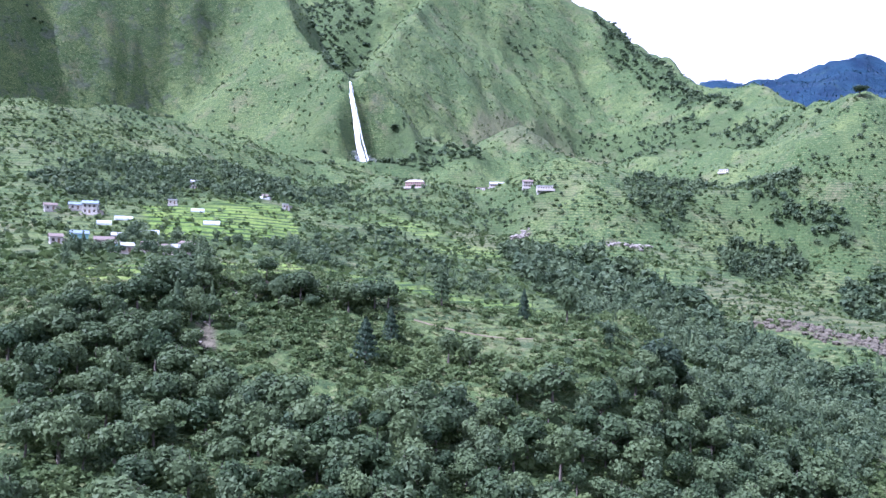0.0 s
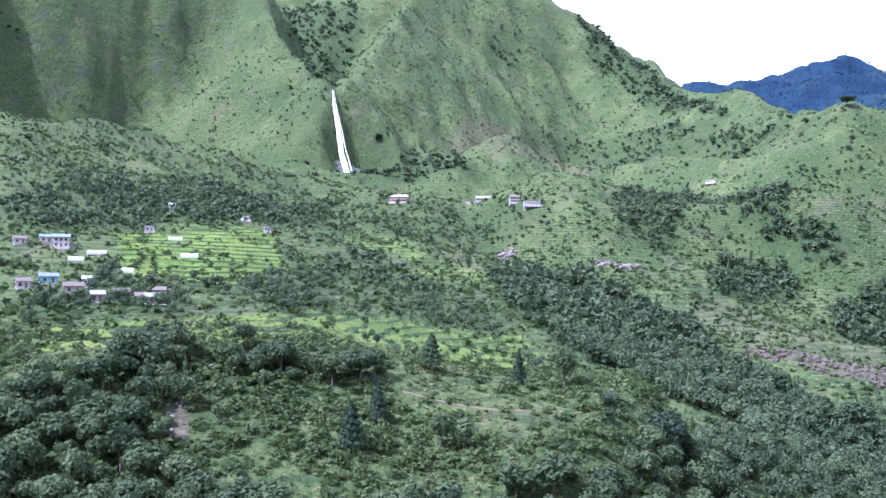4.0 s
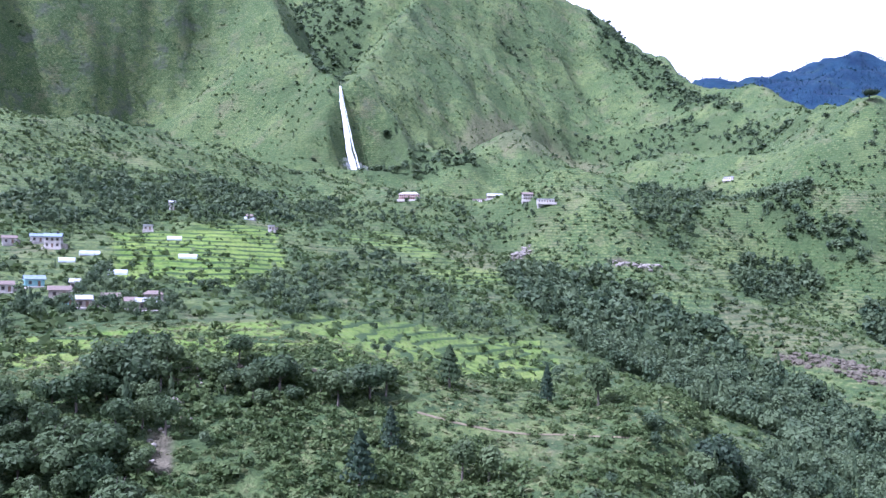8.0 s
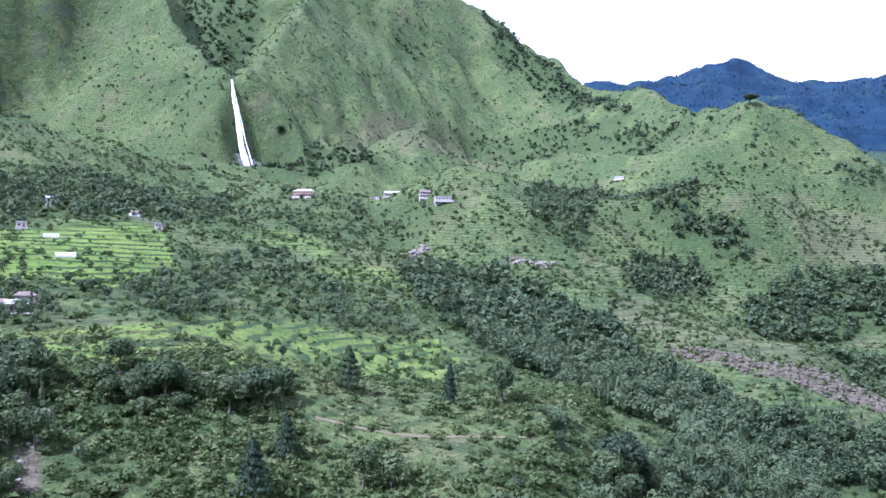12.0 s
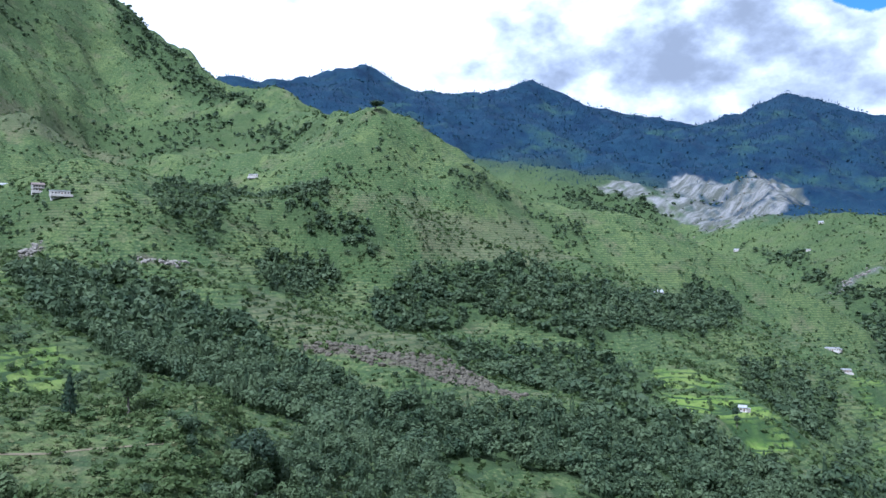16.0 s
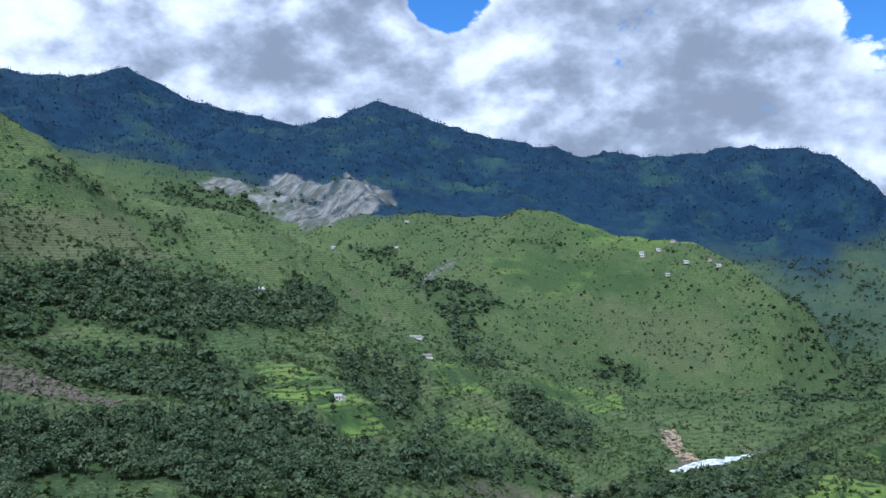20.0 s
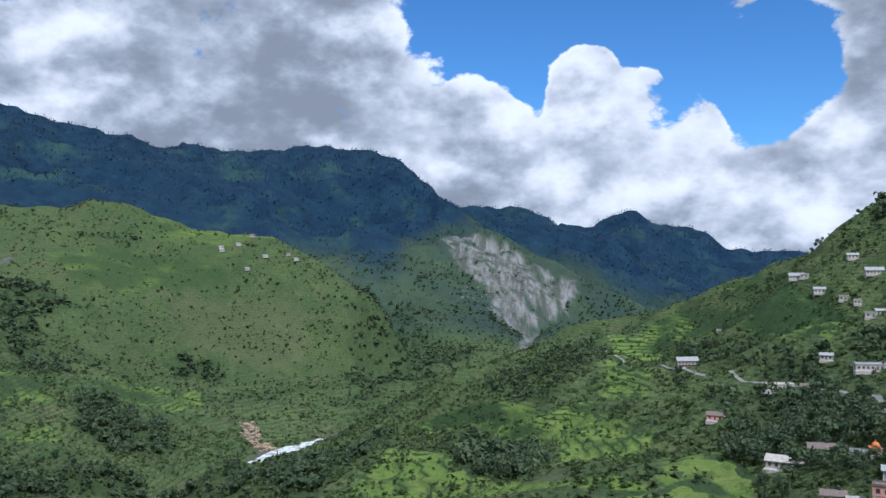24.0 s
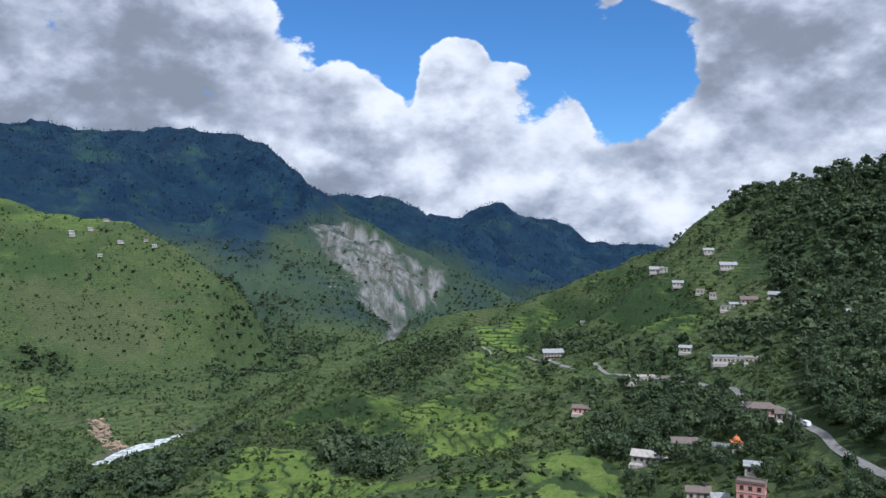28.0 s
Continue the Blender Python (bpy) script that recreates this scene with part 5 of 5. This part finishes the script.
def strew_over(name, count, outline, size, mat, label, seed):
    """Many stones inside an outline of the plan, joined."""
    rng = np.random.default_rng(seed)
    q = np.array(outline, float)
    p = np.zeros((count, 3))
    p[:, :2] = q.min(0) + rng.random((count, 2)) * (q.max(0) - q.min(0))
    p = p[patches(p[:, 0], p[:, 1], [(1, outline)], 0.6, 61) > rng.random(count)]
    p[:, 2] = land(p[:, 0], p[:, 1])
    r = size * (0.35 + rng.random(len(p)) ** 3 * 1.6)
    scatter(name, p, r * 1.2, r * 1.2, [stone_tris(rng) for _ in range(5)], 0.15, mat, rng, label, "rocks")


strew_over("rock_band", 2600, SCARS_NEAR[0][1], 1.3, ROCK, "broken brown-grey rocks in a band across the slope", 3)
strew_over("pale_scar_rocks", 260, SCARS_NEAR[1][1], 1.2, PALE_ROCK, "pale broken rocks in a roadside cutting", 4)
strew_over("cutting_rocks", 420, SCARS_NEAR[2][1], 1.2, PALE_ROCK, "pale broken rocks along a hillside cutting", 6)
strew_over("gully_stones", 420, SCARS_FAR[1][1], 1.6, PALE_ROCK, "pale stones in a washed-out gully", 7)
strew_over("landslip_debris", 1300, SCARS_EAST[1][1], 1.5, TAN, "tan earth and blocks of a fresh landslip by the river", 13)
strew("slide_rocks", 420, 1850, 1590, 190, 80, -150, 1.7, PALE_ROCK, "pale scree and blocks of a great landslide", 8)
strew("slip_rocks", 420, 2480, 60, 230, 80, 165, 2.0, PALE_ROCK, "grey scree of a steep landslide above the gorge", 9)
for _k, ((_ax, _ay, _), (_bx, _by, _)) in enumerate(zip(RIVER[4:9], RIVER[5:10])):
    strew("river_boulders", 150, (_ax + _bx) / 2, (_ay + _by) / 2, math.hypot(_bx - _ax, _by - _ay) * 0.5, 13, math.degrees(math.atan2(_by - _ay, _bx - _ax)), 1.5, PALE_ROCK, "pale rounded boulders along the river", 30 + _k)


def boulders():
    rng = np.random.default_rng(17)
    for k in range(34):
        q = stone_tris(rng, 0.7).reshape(-1, 3) * (0.35 + 0.9 * rng.random() ** 2)
        s = rng.random()
        x, y = -57.5 - 2.5 * s + rng.normal() * 1.6, 201 - 32 * s + rng.normal() * 1.2
        ob = new("boulder", mesh_of("boulder", q, np.arange(60).reshape(-1, 3), PALE_ROCK if k % 3 else ROCK))
        ob.matrix_world = pose(x, y, float(land(np.array([x]), np.array([y]))[0]) + 0.1, 0, 0, rng.random() * 360)
        tagged(ob, "pale rock lying in a reddish slide of earth", "rock", "rocks of the earth slide")


boulders()


def stone_wall():
    rng = np.random.default_rng(11)
    base = tagged(new("stone_wall"), "low dry stone wall along the edge of the meadow", "wall", kind="structure")
    shapes = [as_mesh("stone", box(0.7 + 0.1 * k, 0.6, 0.4, 0, 0.08), ROCK) for k in range(4)]
    line = [(-66, 201.5), (-57, 204.7), (-47.5, 209), (-38, 209.5), (-28.5, 210.2), (-22, 213)]
    for (ax, ay), (bx, by) in zip(line, line[1:]):
        n = int(math.hypot(bx - ax, by - ay) / 0.78)
        for i in range(n):
            x, y = ax + (bx - ax) * i / n, ay + (by - ay) * i / n
            g = float(land(np.array([x]), np.array([y]))[0])
            for row in range(1 + (i % 3 == 0)):
                o = part("stone", shapes[rng.integers(0, 4)], None, base)
                o.matrix_basis = pose(x, y, g - 0.1 + 0.38 * row, rng.normal() * 4, rng.normal() * 4, math.degrees(math.atan2(by - ay, bx - ax)) + rng.normal() * 8)


stone_wall()


def van(x, y, turn):
    z = float(land(np.array([x]), np.array([y]))[0]) + 0.25
    base = tagged(new("van"), "small white van parked on the hill road", "van")
    base.matrix_world = pose(x, y, z, 0, 0, turn)
    paint = surface("white_car_paint", (0.8, 0.8, 0.8), (0.74, 0.74, 0.74), 2.0, 0.3)
    bm = box(4.2, 1.7, 0.85, 0.35, 0.12)
    bmesh.ops.create_cube(bm, size=1.0, matrix=Matrix.Translation((-0.3, 0, 1.5)) @ Matrix.Diagonal((3.3, 1.55, 0.7, 1)))
    part("body", bm, paint, base)
    part("windscreen", box(0.06, 1.35, 0.5, 1.25), GLASS, base).matrix_basis = pose(1.36, 0, 0)
    for side in (-1, 1):
        part("side_window", box(2.6, 0.05, 0.42, 1.3), GLASS, base).matrix_basis = pose(-0.3, side * 0.79, 0)
        for wx in (-1.3, 1.3):
            bm = bmesh.new()
            bmesh.ops.create_cone(bm, segments=14, radius1=0.34, radius2=0.34, depth=0.22, cap_ends=True, matrix=Matrix.Translation((wx, side * 0.78, 0.34)) @ Matrix.Rotation(math.pi / 2, 4, "X"))
            part("wheel", bm, GLASS, base, "black rubber wheel")


van(297, -140.6, 2)


def temple(x, y, turn):
    z = float(land(np.array([x]), np.array([y]))[0])
    base = tagged(new("temple"), "small orange-domed temple with white walls beside the houses", "temple")
    base.matrix_world = pose(x, y, z, 0, 0, turn)
    orange = surface("orange_paint", (0.62, 0.2, 0.07), (0.5, 0.17, 0.07), 0.8)
    part("wall", box(3.6, 3.6, 3.8, -1.0, 0.04), WALLS["white"], base)
    part("cornice", box(4.2, 4.2, 0.3, 2.8, 0.05), orange, base)
    bm = bmesh.new()
    bmesh.ops.create_uvsphere(bm, u_segments=16, v_segments=8, radius=1.35, matrix=Matrix.Translation((0, 0, 3.4)) @ Matrix.Diagonal((1, 1, 1.2, 1)))
    part("dome", bm, orange, base)
    v, f = tube([(0, 0, 4.7, 0.14), (0, 0, 5.3, 0.2), (0, 0, 5.8, 0.03)])
    part("finial", mesh_of("finial", v, f, orange), None, base)
    part("door", DOOR, None, base).matrix_basis = pose(0, -1.84, 0)


temple(307, -120, -100)
